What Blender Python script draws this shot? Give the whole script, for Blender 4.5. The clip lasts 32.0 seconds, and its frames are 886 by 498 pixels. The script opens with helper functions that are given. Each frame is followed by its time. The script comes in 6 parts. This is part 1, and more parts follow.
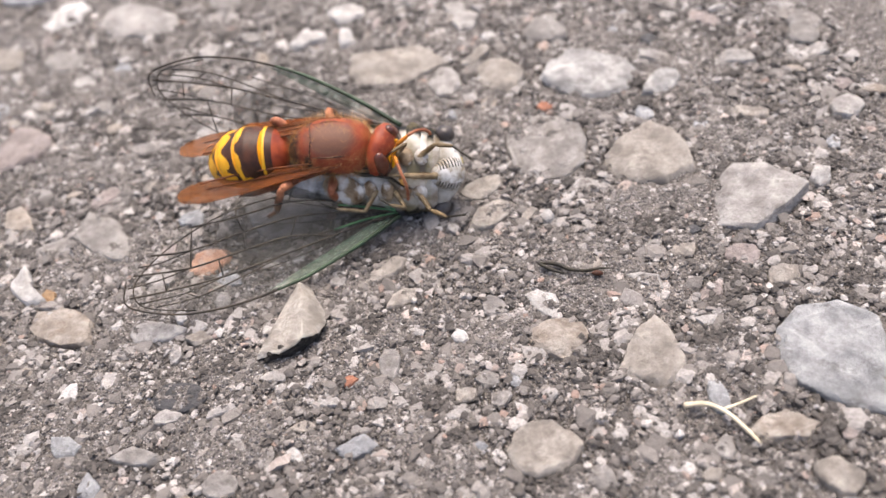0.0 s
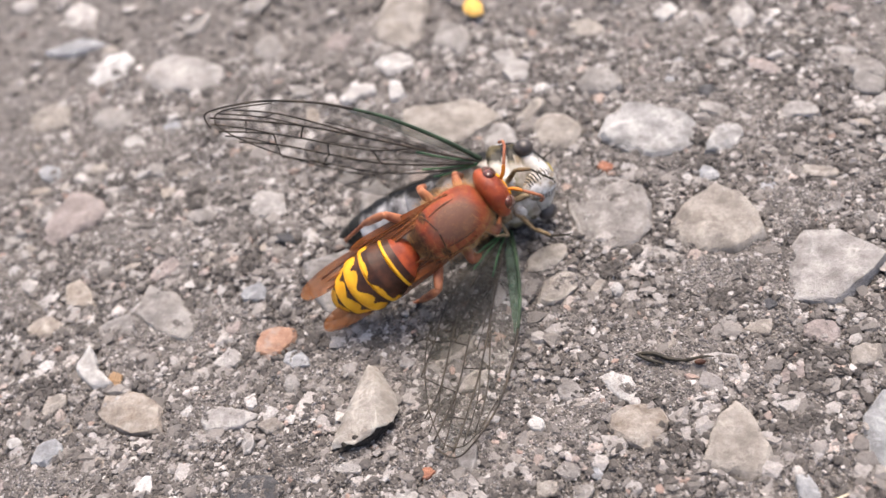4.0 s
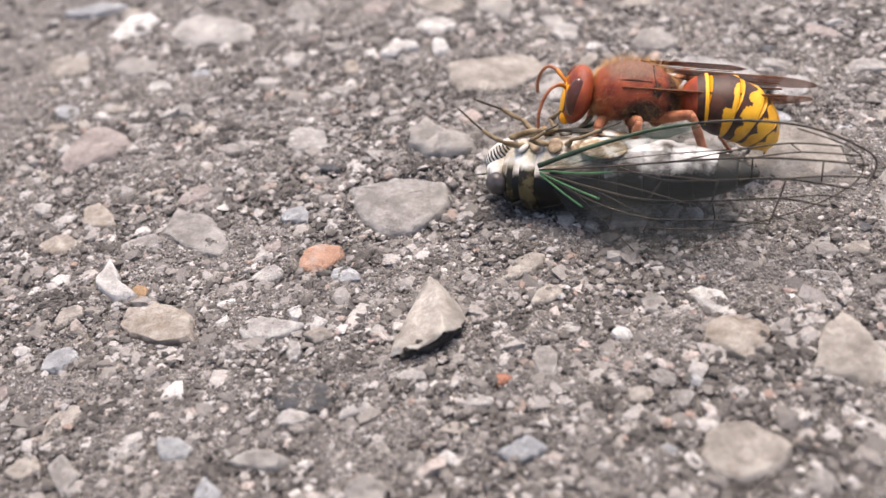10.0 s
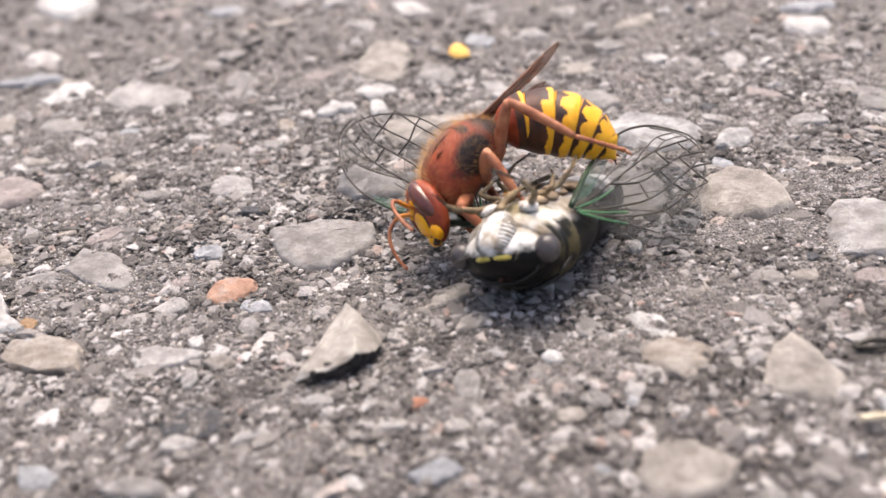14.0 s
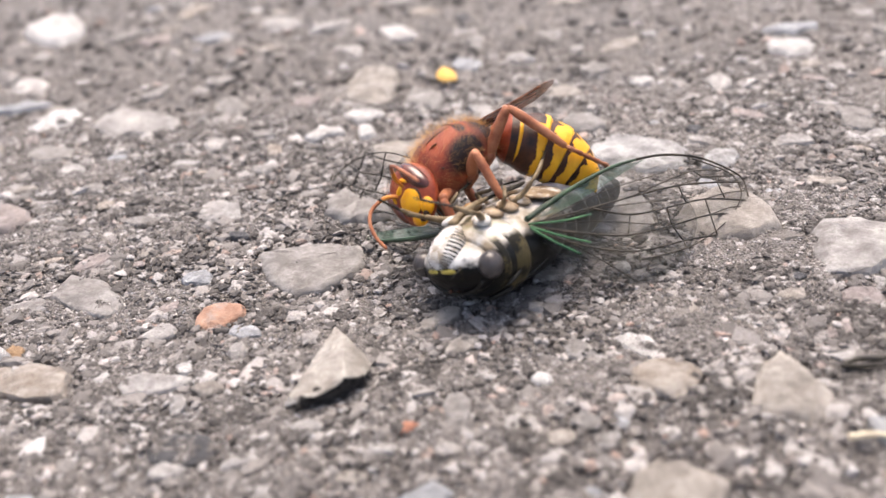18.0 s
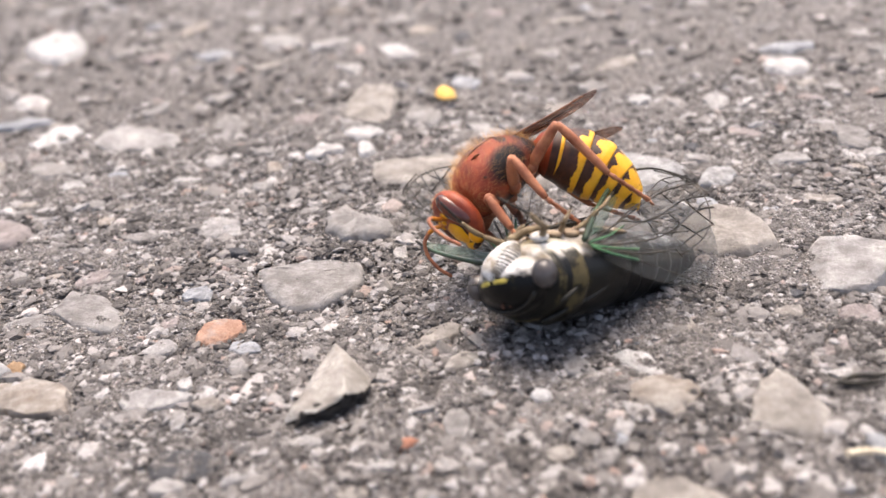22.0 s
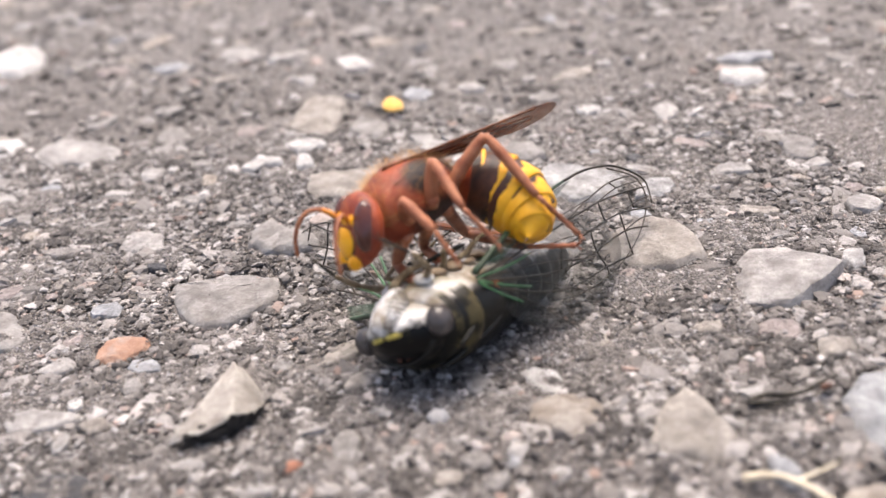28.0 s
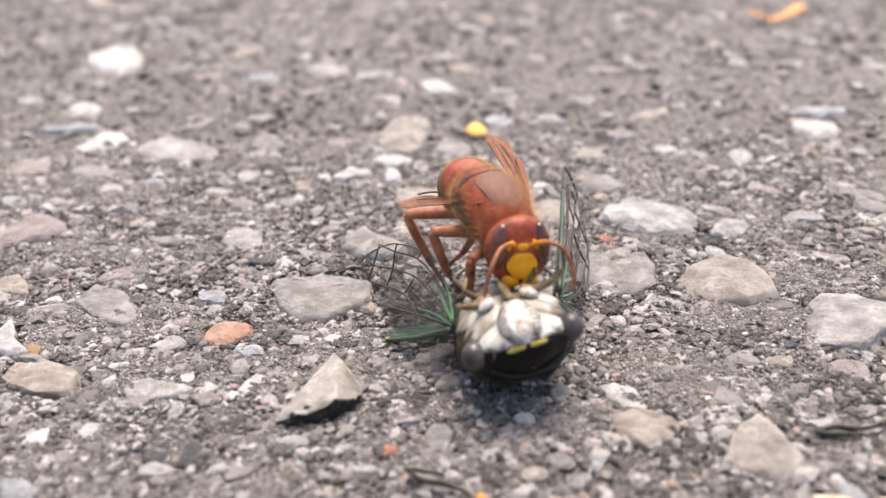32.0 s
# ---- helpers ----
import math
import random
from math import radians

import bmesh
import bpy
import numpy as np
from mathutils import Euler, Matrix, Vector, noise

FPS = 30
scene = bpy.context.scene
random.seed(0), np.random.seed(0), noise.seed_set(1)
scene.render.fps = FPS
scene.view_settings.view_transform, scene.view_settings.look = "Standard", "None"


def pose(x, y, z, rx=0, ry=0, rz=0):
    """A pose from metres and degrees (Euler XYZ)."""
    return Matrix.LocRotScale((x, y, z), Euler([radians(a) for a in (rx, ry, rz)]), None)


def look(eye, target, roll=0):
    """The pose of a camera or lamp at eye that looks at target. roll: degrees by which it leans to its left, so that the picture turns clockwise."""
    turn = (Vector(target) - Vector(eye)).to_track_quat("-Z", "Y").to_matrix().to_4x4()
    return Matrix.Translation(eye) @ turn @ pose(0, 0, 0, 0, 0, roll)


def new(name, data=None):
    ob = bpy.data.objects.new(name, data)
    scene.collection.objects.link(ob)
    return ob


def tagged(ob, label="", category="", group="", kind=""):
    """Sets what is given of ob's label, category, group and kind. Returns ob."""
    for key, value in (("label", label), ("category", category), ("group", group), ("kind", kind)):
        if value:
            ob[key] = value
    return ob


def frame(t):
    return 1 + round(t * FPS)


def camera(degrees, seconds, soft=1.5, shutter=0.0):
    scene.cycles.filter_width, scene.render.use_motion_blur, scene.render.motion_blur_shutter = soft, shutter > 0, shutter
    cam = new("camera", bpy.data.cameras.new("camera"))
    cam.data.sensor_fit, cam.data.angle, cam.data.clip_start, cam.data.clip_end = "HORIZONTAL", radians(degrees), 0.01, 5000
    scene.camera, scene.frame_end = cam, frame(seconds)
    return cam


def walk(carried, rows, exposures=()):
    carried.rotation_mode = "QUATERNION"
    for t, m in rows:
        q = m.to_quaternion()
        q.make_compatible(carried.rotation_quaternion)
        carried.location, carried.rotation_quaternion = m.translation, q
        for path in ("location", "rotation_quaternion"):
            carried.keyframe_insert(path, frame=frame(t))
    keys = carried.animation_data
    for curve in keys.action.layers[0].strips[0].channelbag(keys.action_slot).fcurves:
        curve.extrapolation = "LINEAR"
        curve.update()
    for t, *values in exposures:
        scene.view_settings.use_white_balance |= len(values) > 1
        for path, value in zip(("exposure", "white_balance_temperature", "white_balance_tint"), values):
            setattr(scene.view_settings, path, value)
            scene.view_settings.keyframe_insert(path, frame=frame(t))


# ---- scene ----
MM = 0.001
PATH = [
    (0, (0.01403, -0.07281, 0.07649), (0.00538, -0.00166, 0.00675), -10.67),
    (0.5, (0.01487, -0.07044, 0.07556), (0.00645, 0.00090, 0.00599), -10.79),
    (1, (0.00729, -0.06692, 0.08204), (-0.00171, 0.00351, 0.01162), -11.73),
    (1.5, (0.00544, -0.06829, 0.07996), (-0.00289, 0.00213, 0.00945), -11.08),
    (2, (0.00687, -0.06826, 0.08080), (-0.00190, 0.00196, 0.01014), -11.33),
    (2.5, (0.00872, -0.06509, 0.08489), (-0.00166, 0.00480, 0.01412), -12.91),
    (3, (0.00956, -0.06329, 0.08495), (-0.00119, 0.00646, 0.01410), -13.25),
    (3.5, (0.00899, -0.06327, 0.08444), (-0.00174, 0.00650, 0.01361), -13.20),
    (5.5, (0.01018, -0.06646, 0.08367), (-0.00056, 0.00393, 0.01345), -13.11),
    (6, (0.01003, -0.06552, 0.08285), (-0.00069, 0.00484, 0.01261), -13.08),
    (6.5, (0.01298, -0.06378, 0.08235), (0.00207, 0.00672, 0.01227), -13.40),
    (7, (0.01405, -0.06406, 0.08000), (0.00334, 0.00639, 0.00984), -13.07),
    (7.5, (0.01515, -0.06431, 0.08221), (0.00401, 0.00592, 0.01190), -13.46),
    (8, (0.01694, -0.06263, 0.08333), (0.00523, 0.00771, 0.01323), -14.21),
    (8.5, (0.01619, -0.06308, 0.07993), (0.00500, 0.00722, 0.00969), -13.65),
    (9, (0.01133, -0.06824, 0.07550), (0.00195, 0.00193, 0.00487), -11.80),
    (9.5, (-0.00082, -0.07765, 0.06574), (-0.00767, -0.00325, -0.00073), -8.48),
    (10, (-0.00558, -0.07207, 0.06360), (-0.01086, 0.00566, 0.00091), -7.43),
    (10.5, (-0.00644, -0.07362, 0.05201), (-0.01108, 0.00666, -0.00744), -5.47),
    (11, (-0.00616, -0.07326, 0.04697), (-0.00962, 0.00839, -0.01067), -4.02),
    (11.5, (-0.00351, -0.07336, 0.04804), (-0.00672, 0.01055, -0.00627), -3.70),
    (12, (-0.00266, -0.07390, 0.04830), (-0.00545, 0.01095, -0.00455), -4.17),
    (12.5, (-0.00252, -0.07438, 0.04873), (-0.00478, 0.01075, -0.00368), -4.37),
    (13, (-0.00201, -0.07324, 0.04894), (-0.00363, 0.01224, -0.00293), -4.73),
    (13.5, (-0.00201, -0.07331, 0.04894), (-0.00305, 0.01292, -0.00168), -4.77),
    (14, (-0.00203, -0.07324, 0.04888), (-0.00264, 0.01351, -0.00087), -5.06),
    (14.5, (-0.00192, -0.07299, 0.04873), (-0.00217, 0.01425, -0.00015), -5.13),
    (15, (-0.00183, -0.07262, 0.04867), (-0.00173, 0.01487, 0.00023), -5.15),
    (15.5, (-0.00172, -0.07262, 0.04873), (-0.00139, 0.01501, 0.00055), -5.18),
    (17.5, (-0.00192, -0.07244, 0.04847), (-0.00115, 0.01534, 0.00057), -5.22),
    (18, (-0.00184, -0.07329, 0.04893), (-0.00119, 0.01462, 0.00126), -5.23),
    (18.5, (-0.00194, -0.07306, 0.04882), (-0.00114, 0.01486, 0.00118), -5.14),
    (19, (-0.00169, -0.07302, 0.04889), (-0.00118, 0.01493, 0.00129), -5.20),
    (19.5, (-0.00194, -0.07314, 0.04883), (-0.00115, 0.01489, 0.00141), -5.17),
    (20, (-0.00191, -0.07354, 0.04903), (-0.00109, 0.01465, 0.00190), -5.13),
    (20.5, (-0.00169, -0.07366, 0.04918), (-0.00108, 0.01469, 0.00235), -5.16),
    (21, (-0.00170, -0.07352, 0.04919), (-0.00100, 0.01489, 0.00247), -5.21),
    (21.5, (-0.00211, -0.07366, 0.04905), (-0.00100, 0.01495, 0.00271), -5.03),
    (22, (-0.00203, -0.07380, 0.04922), (-0.00096, 0.01496, 0.00316), -5.00),
    (22.5, (-0.00185, -0.07390, 0.04926), (-0.00097, 0.01497, 0.00344), -5.11),
    (23, (-0.00350, -0.07719, 0.05015), (-0.00260, 0.01211, 0.00515), -4.72),
    (23.5, (-0.00249, -0.07707, 0.05055), (-0.00179, 0.01238, 0.00585), -4.67),
    (24, (-0.00259, -0.07772, 0.05060), (-0.00218, 0.01214, 0.00671), -4.70),
    (24.5, (-0.00203, -0.07699, 0.05058), (-0.00197, 0.01313, 0.00724), -4.83),
    (25, (0.00070, -0.07309, 0.04880), (0.00085, 0.01713, 0.00566), -5.01),
    (25.5, (0.00108, -0.07214, 0.04856), (0.00117, 0.01784, 0.00492), -5.23),
    (26, (0.00740, -0.07125, 0.04665), (0.00780, 0.01871, 0.00296), -5.24),
    (26.5, (0.00751, -0.07105, 0.04669), (0.00773, 0.01871, 0.00261), -5.39),
    (28.5, (0.00762, -0.07144, 0.04686), (0.00822, 0.01798, 0.00209), -5.32),
    (29, (0.00759, -0.07119, 0.04677), (0.00818, 0.01809, 0.00172), -5.32),
    (29.5, (0.00702, -0.07289, 0.04702), (0.00726, 0.01648, 0.00216), -5.25),
    (30, (0.00625, -0.07397, 0.04749), (0.00658, 0.01549, 0.00281), -4.94),
    (30.5, (0.00611, -0.07365, 0.04736), (0.00635, 0.01589, 0.00284), -4.75),
    (31, (0.00330, -0.07576, 0.04796), (0.00326, 0.01418, 0.00425), -3.24),
    (31.5, (0.00183, -0.07876, 0.04946), (-0.00057, 0.01195, 0.00743), -1.51),
    (32, (0.00182, -0.07785, 0.04871), (-0.00154, 0.01301, 0.00710), -1.36),
]
cam = camera(51.7, 32.0, soft=1.5)
cam.data.dof.use_dof = True
cam.data.dof.focus_distance = 0.100
cam.data.dof.aperture_fstop = 22
walk(cam, [(t, look(eye, target, roll)) for t, eye, target, roll in PATH], exposures=[(0, 1.15, 6900, 13), (9, 1.15, 6900, 13), (12, 1.26, 6900, 13), (32, 1.31, 6900, 13)])

# ---- light: a bright, thinly clouded sky, sun veiled and high ----
SUN_ELEVATION, SUN_AZIMUTH = 72, 10
world = bpy.data.worlds.new("sky")
scene.world = world
world.use_nodes = True
wn = world.node_tree.nodes
sky = wn.new("ShaderNodeTexSky")
sky.sky_type, sky.sun_disc = "NISHITA", False
sky.sun_elevation, sky.sun_rotation = radians(SUN_ELEVATION), radians(SUN_AZIMUTH)
sky.air_density, sky.dust_density, sky.ozone_density = 0.8, 5.0, 0.5
wn["Background"].inputs["Strength"].default_value = 0.15
world.node_tree.links.new(sky.outputs["Color"], wn["Background"].inputs["Color"])
sun = new("sun", bpy.data.lights.new("sun", "SUN"))
sun.data.energy, sun.data.angle, sun.data.color = 1.6, radians(42), (1.0, 0.95, 0.88)
_e, _a = radians(SUN_ELEVATION), radians(SUN_AZIMUTH)
sun.matrix_world = look((math.sin(_a) * math.cos(_e), math.cos(_a) * math.cos(_e), math.sin(_e)), (0, 0, 0))


# ---- materials ----
class Nodes:
    """A small writer of node materials."""

    def __init__(self, name):
        self.m = bpy.data.materials.new(name)
        self.m.use_nodes = True
        self.t = self.m.node_tree
        self.b = self.t.nodes["Principled BSDF"]

    def add(self, kind, **values):
        n = self.t.nodes.new("ShaderNode" + kind)
        for k, v in values.items():
            n.inputs[k.replace("_", " ")].default_value = v
        return n

    def link(self, a, b):
        self.t.links.new(a, b)

    def ramp(self, source, stops):
        r = self.t.nodes.new("ShaderNodeValToRGB")
        e = r.color_ramp.elements
        while len(e) < len(stops):
            e.new(0.5)
        for i, (at, c) in enumerate(stops):
            e[i].position = at
            e[i].color = (c, c, c, 1) if isinstance(c, (int, float)) else (*c, 1)
        self.link(source, r.inputs["Fac"])
        return r.outputs["Color"]

    def mix(self, fac, a, b, mode="MIX"):
        n = self.t.nodes.new("ShaderNodeMix")
        n.data_type, n.blend_type = "RGBA", mode
        for socket, v in ((n.inputs[0], fac), (n.inputs[6], a), (n.inputs[7], b)):
            if isinstance(v, (int, float)):
                socket.default_value = v
            elif isinstance(v, tuple):
                socket.default_value = (*v, 1)
            else:
                self.link(v, socket)
        return n.outputs[2]

    def noise(self, where, per_mm, detail=4, rough=0.6):
        n = self.add("TexNoise", Scale=1000.0 * per_mm, Detail=detail, Roughness=rough)
        self.link(where, n.inputs["Vector"])
        return n.outputs["Fac"]

    def position(self):
        return self.t.nodes.new("ShaderNodeNewGeometry").outputs["Position"]

    def local(self):
        return self.t.nodes.new("ShaderNodeTexCoord").outputs["Object"]

    def bump(self, height, mm, strength=1.0):
        n = self.add("Bump", Strength=strength, Distance=mm * MM)
        self.link(height, n.inputs["Height"])
        self.link(n.outputs["Normal"], self.b.inputs["Normal"])


def stone_material(name, low, high, stain, rough=0.8):
    """Weathered aggregate: two tones in broad patches, stains of binder, fine speckle and relief."""
    k = Nodes(name)
    w = k.position()
    broad, fine, dirt = k.noise(w, 0.33, 6, 0.62), k.noise(w, 1.5, 8, 0.72), k.noise(w, 0.5, 8, 0.75)
    c = k.mix(k.ramp(broad, [(0.36, 0.0), (0.64, 1.0)]), tuple(v * 0.86 for v in low), tuple(min(0.68, v * 1.10) for v in high))
    c = k.mix(k.ramp(fine, [(0.35, 0.55), (0.65, 0.0)]), c, tuple(v * 0.55 for v in low))
    c = k.mix(k.ramp(dirt, [(0.52, 0.0), (0.66, 0.8)]), c, stain)
    # rubbed edges show the pale stone
    worn = k.t.nodes.new("ShaderNodeNewGeometry").outputs["Pointiness"]
    c = k.mix(k.ramp(worn, [(0.515, 0.0), (0.57, 0.4)]), c, tuple(min(0.66, v * 1.35) for v in high))
    k.link(c, k.b.inputs["Base Color"])
    k.b.inputs["Roughness"].default_value = rough
    k.b.inputs["Specular IOR Level"].default_value = 0.35
    k.bump(fine, 0.55)
    return k.m


BINDER = (0.055, 0.048, 0.044)
STONES = {
    "wedge": stone_material("tan_wedge_limestone", (0.32, 0.29, 0.255), (0.50, 0.47, 0.43), (0.25, 0.22, 0.19)),
    "white": stone_material("white_limestone", (0.38, 0.365, 0.35), (0.57, 0.56, 0.545), (0.28, 0.255, 0.24)),
    "pale": stone_material("pale_limestone", (0.27, 0.255, 0.245), (0.43, 0.415, 0.40), (0.16, 0.145, 0.135)),
    "grey": stone_material("grey_limestone", (0.21, 0.195, 0.185), (0.34, 0.325, 0.31), (0.13, 0.115, 0.105)),
    "tan": stone_material("tan_limestone", (0.25, 0.225, 0.20), (0.39, 0.36, 0.325), (0.15, 0.13, 0.115)),
    "brown": stone_material("brown_flint", (0.25, 0.21, 0.175), (0.41, 0.375, 0.335), (0.16, 0.12, 0.09)),
    "pink": stone_material("pinkish_stone", (0.235, 0.20, 0.19), (0.36, 0.315, 0.30), (0.16, 0.135, 0.125)),
    "orange": stone_material("orange_brick_chip", (0.36, 0.19, 0.125), (0.50, 0.32, 0.235), (0.36, 0.30, 0.265)),
    "red": stone_material("red_chip", (0.30, 0.12, 0.075), (0.42, 0.20, 0.13), (0.2, 0.12, 0.1)),
    "rust": stone_material("rusty_chip", (0.24, 0.14, 0.07), (0.36, 0.24, 0.14), (0.15, 0.10, 0.07)),
    "dark": stone_material("dark_basalt_and_hole_shade", (0.045, 0.045, 0.048), (0.10, 0.10, 0.105), (0.05, 0.046, 0.043)),
    "blue": stone_material("bluish_limestone", (0.25, 0.26, 0.275), (0.40, 0.41, 0.425), (0.17, 0.165, 0.165)),
    "bluepale": stone_material("pale_bluish_limestone", (0.25, 0.26, 0.27), (0.41, 0.42, 0.43), (0.14, 0.14, 0.14)),
    "blotch": stone_material("white_blotched_limestone", (0.23, 0.225, 0.22), (0.46, 0.455, 0.45), (0.14, 0.13, 0.12)),
}


def ground_material():
    k = Nodes("asphalt_binder")
    w = k.position()
    broad, mid, fine = k.noise(w, 0.05, 4), k.noise(w, 0.7, 7, 0.7), k.noise(w, 1.9, 8, 0.78)
    c = k.mix(k.ramp(mid, [(0.34, 0.0), (0.66, 1.0)]), BINDER, (0.17, 0.153, 0.142))
    c = k.mix(k.ramp(fine, [(0.53, 0.0), (0.62, 0.85)]), c, (0.46, 0.435, 0.415))
    c = k.mix(k.ramp(broad, [(0.35, 0.0), (0.70, 0.45)]), c, (0.25, 0.227, 0.21))
    # sand grains set in the binder, in two sizes
    relief = fine
    for per_mm, share in ((1.15, 0.75), (2.7, 0.7)):
        bent = k.t.nodes.new("ShaderNodeVectorMath")
        bent.operation = "MULTIPLY_ADD"
        warp = k.add("TexNoise", Scale=1000.0 * per_mm, Detail=2)
        k.link(w, warp.inputs["Vector"])
        k.link(warp.outputs["Color"], bent.inputs[0])
        bent.inputs[1].default_value = (0.0006 / per_mm,) * 3
        k.link(w, bent.inputs[2])
        cells = k.add("TexVoronoi", Scale=1000.0 * per_mm)
        k.link(bent.outputs[0], cells.inputs["Vector"])
        tone = k.t.nodes.new("ShaderNodeSeparateColor")
        k.link(cells.outputs["Color"], tone.inputs[0])
        grain = k.ramp(tone.outputs[0], [(0.0, (0.05, 0.045, 0.042)), (0.35, (0.12, 0.108, 0.10)), (0.7, (0.24, 0.22, 0.207)), (0.9, (0.40, 0.38, 0.365)), (1.0, (0.66, 0.64, 0.63))])
        body = k.ramp(cells.outputs["Distance"], [(0.30, share), (0.50, 0.0)])
        c = k.mix(body, c, grain)
        relief = k.mix(0.5, relief, k.ramp(cells.outputs["Distance"], [(0.0, 1.0), (0.6, 0.0)]))
    k.link(c, k.b.inputs["Base Color"])
    k.b.inputs["Roughness"].default_value = 0.85
    k.bump(relief, 1.1)
    return k.m


def grit_material(name, stops):
    k = Nodes(name)
    w, r = k.position(), k.t.nodes.new("ShaderNodeNewGeometry").outputs["Random Per Island"]
    c = k.ramp(r, stops)
    fine = k.noise(w, 3.0, 5, 0.7)
    c = k.mix(k.ramp(fine, [(0.35, 0.5), (0.62, 0.0)]), c, (0.13, 0.115, 0.105))
    # binder still clings to the grains in patches
    c = k.mix(k.ramp(k.noise(w, 0.11, 4, 0.65), [(0.42, 0.4), (0.62, 0.0)]), c, (0.085, 0.075, 0.067))
    k.link(c, k.b.inputs["Base Color"])
    k.b.inputs["Roughness"].default_value = 0.75
    k.bump(fine, 0.25)
    return k.m


def chitin(name, low, high, rough=0.35, per_mm=0.9, coat=0.0, bump_mm=0.05, wear=None):
    """Insect cuticle: two tones in soft patches, fine pits, a soft gloss."""
    k = Nodes(name)
    w = k.local()
    broad, fine = k.noise(w, per_mm, 4), k.noise(w, 7.0, 4, 0.7)
    c = k.mix(k.ramp(broad, [(0.36, 0.0), (0.64, 1.0)]), low, high)
    if wear:
        c = k.mix(k.ramp(k.noise(w, 0.7, 5, 0.6), [(0.48, 0.0), (0.62, 0.9)]), c, wear)
    k.link(c, k.b.inputs["Base Color"])
    k.b.inputs["Roughness"].default_value = rough
    k.b.inputs["Specular IOR Level"].default_value = 0.3
    k.b.inputs["Coat Weight"].default_value = coat
    k.b.inputs["Coat Roughness"].default_value = 0.2
    k.bump(fine, bump_mm)
    return k.m


def thorax_cuticle():
    """Red-brown, dull brown on the back, with a black patch on either flank, dark behind and below."""
    k = Nodes("thorax_cuticle")
    w = k.local()
    split, both = k.t.nodes.new("ShaderNodeSeparateXYZ"), k.t.nodes.new("ShaderNodeCombineXYZ")
    k.link(w, split.inputs[0])
    fold = k.t.nodes.new("ShaderNodeMath")
    fold.operation = "ABSOLUTE"
    k.link(split.outputs["Y"], fold.inputs[0])
    for source, name in ((split.outputs["X"], "X"), (fold.outputs[0], "Y"), (split.outputs["Z"], "Z")):
        k.link(source, both.inputs[name])
    broad, fine = k.noise(w, 0.5, 5, 0.65), k.noise(w, 6.0, 4, 0.7)
    c = k.mix(k.ramp(broad, [(0.36, 0.0), (0.64, 1.0)]), (0.16, 0.024, 0.011), (0.32, 0.064, 0.024))
    for centre, radii, tone in (((0.4, 0.0, 3.5), (2.9, 2.3, 1.8), (0.15, 0.070, 0.046)), ((-0.6, 2.85, -0.8), (2.2, 1.5, 1.85), (0.012, 0.007, 0.006)),
                                ((-3.6, 0.0, -0.4), (1.5, 3.0, 3.0), (0.022, 0.010, 0.007)), ((-0.3, 0.0, -3.6), (3.4, 2.4, 1.7), (0.022, 0.010, 0.007)),
                                ((-2.0, 2.3, 1.7), (0.5, 1.0, 0.8), (0.03, 0.012, 0.008))):
        off, scaled, far = (k.t.nodes.new("ShaderNodeVectorMath") for _ in range(3))
        off.operation, scaled.operation, far.operation = "SUBTRACT", "DIVIDE", "LENGTH"
        k.link(both.outputs[0], off.inputs[0])
        off.inputs[1].default_value = tuple(v * 1.1 * MM for v in centre)
        k.link(off.outputs[0], scaled.inputs[0])
        scaled.inputs[1].default_value = tuple(v * 1.1 * MM for v in radii)
        k.link(scaled.outputs[0], far.inputs[0])
        ragged = k.t.nodes.new("ShaderNodeMath")
        ragged.operation = "MULTIPLY_ADD"
        k.link(broad, ragged.inputs[0])
        ragged.inputs[1].default_value = 0.5
        k.link(far.outputs["Value"], ragged.inputs[2])
        inside = k.add("MapRange", From_Min=1.45, From_Max=1.0)
        k.link(ragged.outputs[0], inside.inputs["Value"])
        c = k.mix(inside.outputs[0], c, tone)
    k.link(c, k.b.inputs["Base Color"])
    k.b.inputs["Roughness"].default_value = 0.45
    k.b.inputs["Specular IOR Level"].default_value = 0.3
    k.bump(fine, 0.07)
    return k.m


def membrane(name, colour, alpha, rough=0.25):
    k = Nodes(name)
    tint = k.noise(k.local(), 0.35, 4)
    k.link(k.mix(tint, tuple(v * 0.6 for v in colour), colour), k.b.inputs["Base Color"])
    k.b.inputs["Alpha"].default_value = alpha
    k.b.inputs["Specular IOR Level"].default_value = 0.3
    k.b.inputs["Roughness"].default_value = rough
    return k.m


def amber_film():
    """Hornet wing: dense red-brown at the root, thinner and clearer to the tip, streaked lengthwise."""
    k = Nodes("amber_wing")
    w = k.local()
    split = k.t.nodes.new("ShaderNodeSeparateXYZ")
    k.link(w, split.inputs[0])
    along = k.add("MapRange", From_Min=0.0, From_Max=0.021)
    k.link(split.outputs["X"], along.inputs["Value"])
    flat = k.t.nodes.new("ShaderNodeVectorMath")
    flat.operation = "MULTIPLY"
    flat.inputs[1].default_value = (0.12, 1, 1)
    k.link(w, flat.inputs[0])
    streak = k.noise(flat.outputs[0], 1.4, 4)
    c = k.mix(along.outputs[0], (0.17, 0.036, 0.008), (0.34, 0.115, 0.022))
    k.link(k.mix(k.ramp(streak, [(0.35, 0.0), (0.65, 0.7)]), c, (0.055, 0.018, 0.008)), k.b.inputs["Base Color"])
    k.link(k.ramp(along.outputs[0], [(0.0, 0.88), (0.5, 0.68), (1.0, 0.50)]), k.b.inputs["Alpha"])
    k.b.inputs["Roughness"].default_value = 0.4
    k.b.inputs["Specular IOR Level"].default_value = 0.2
    return k.m


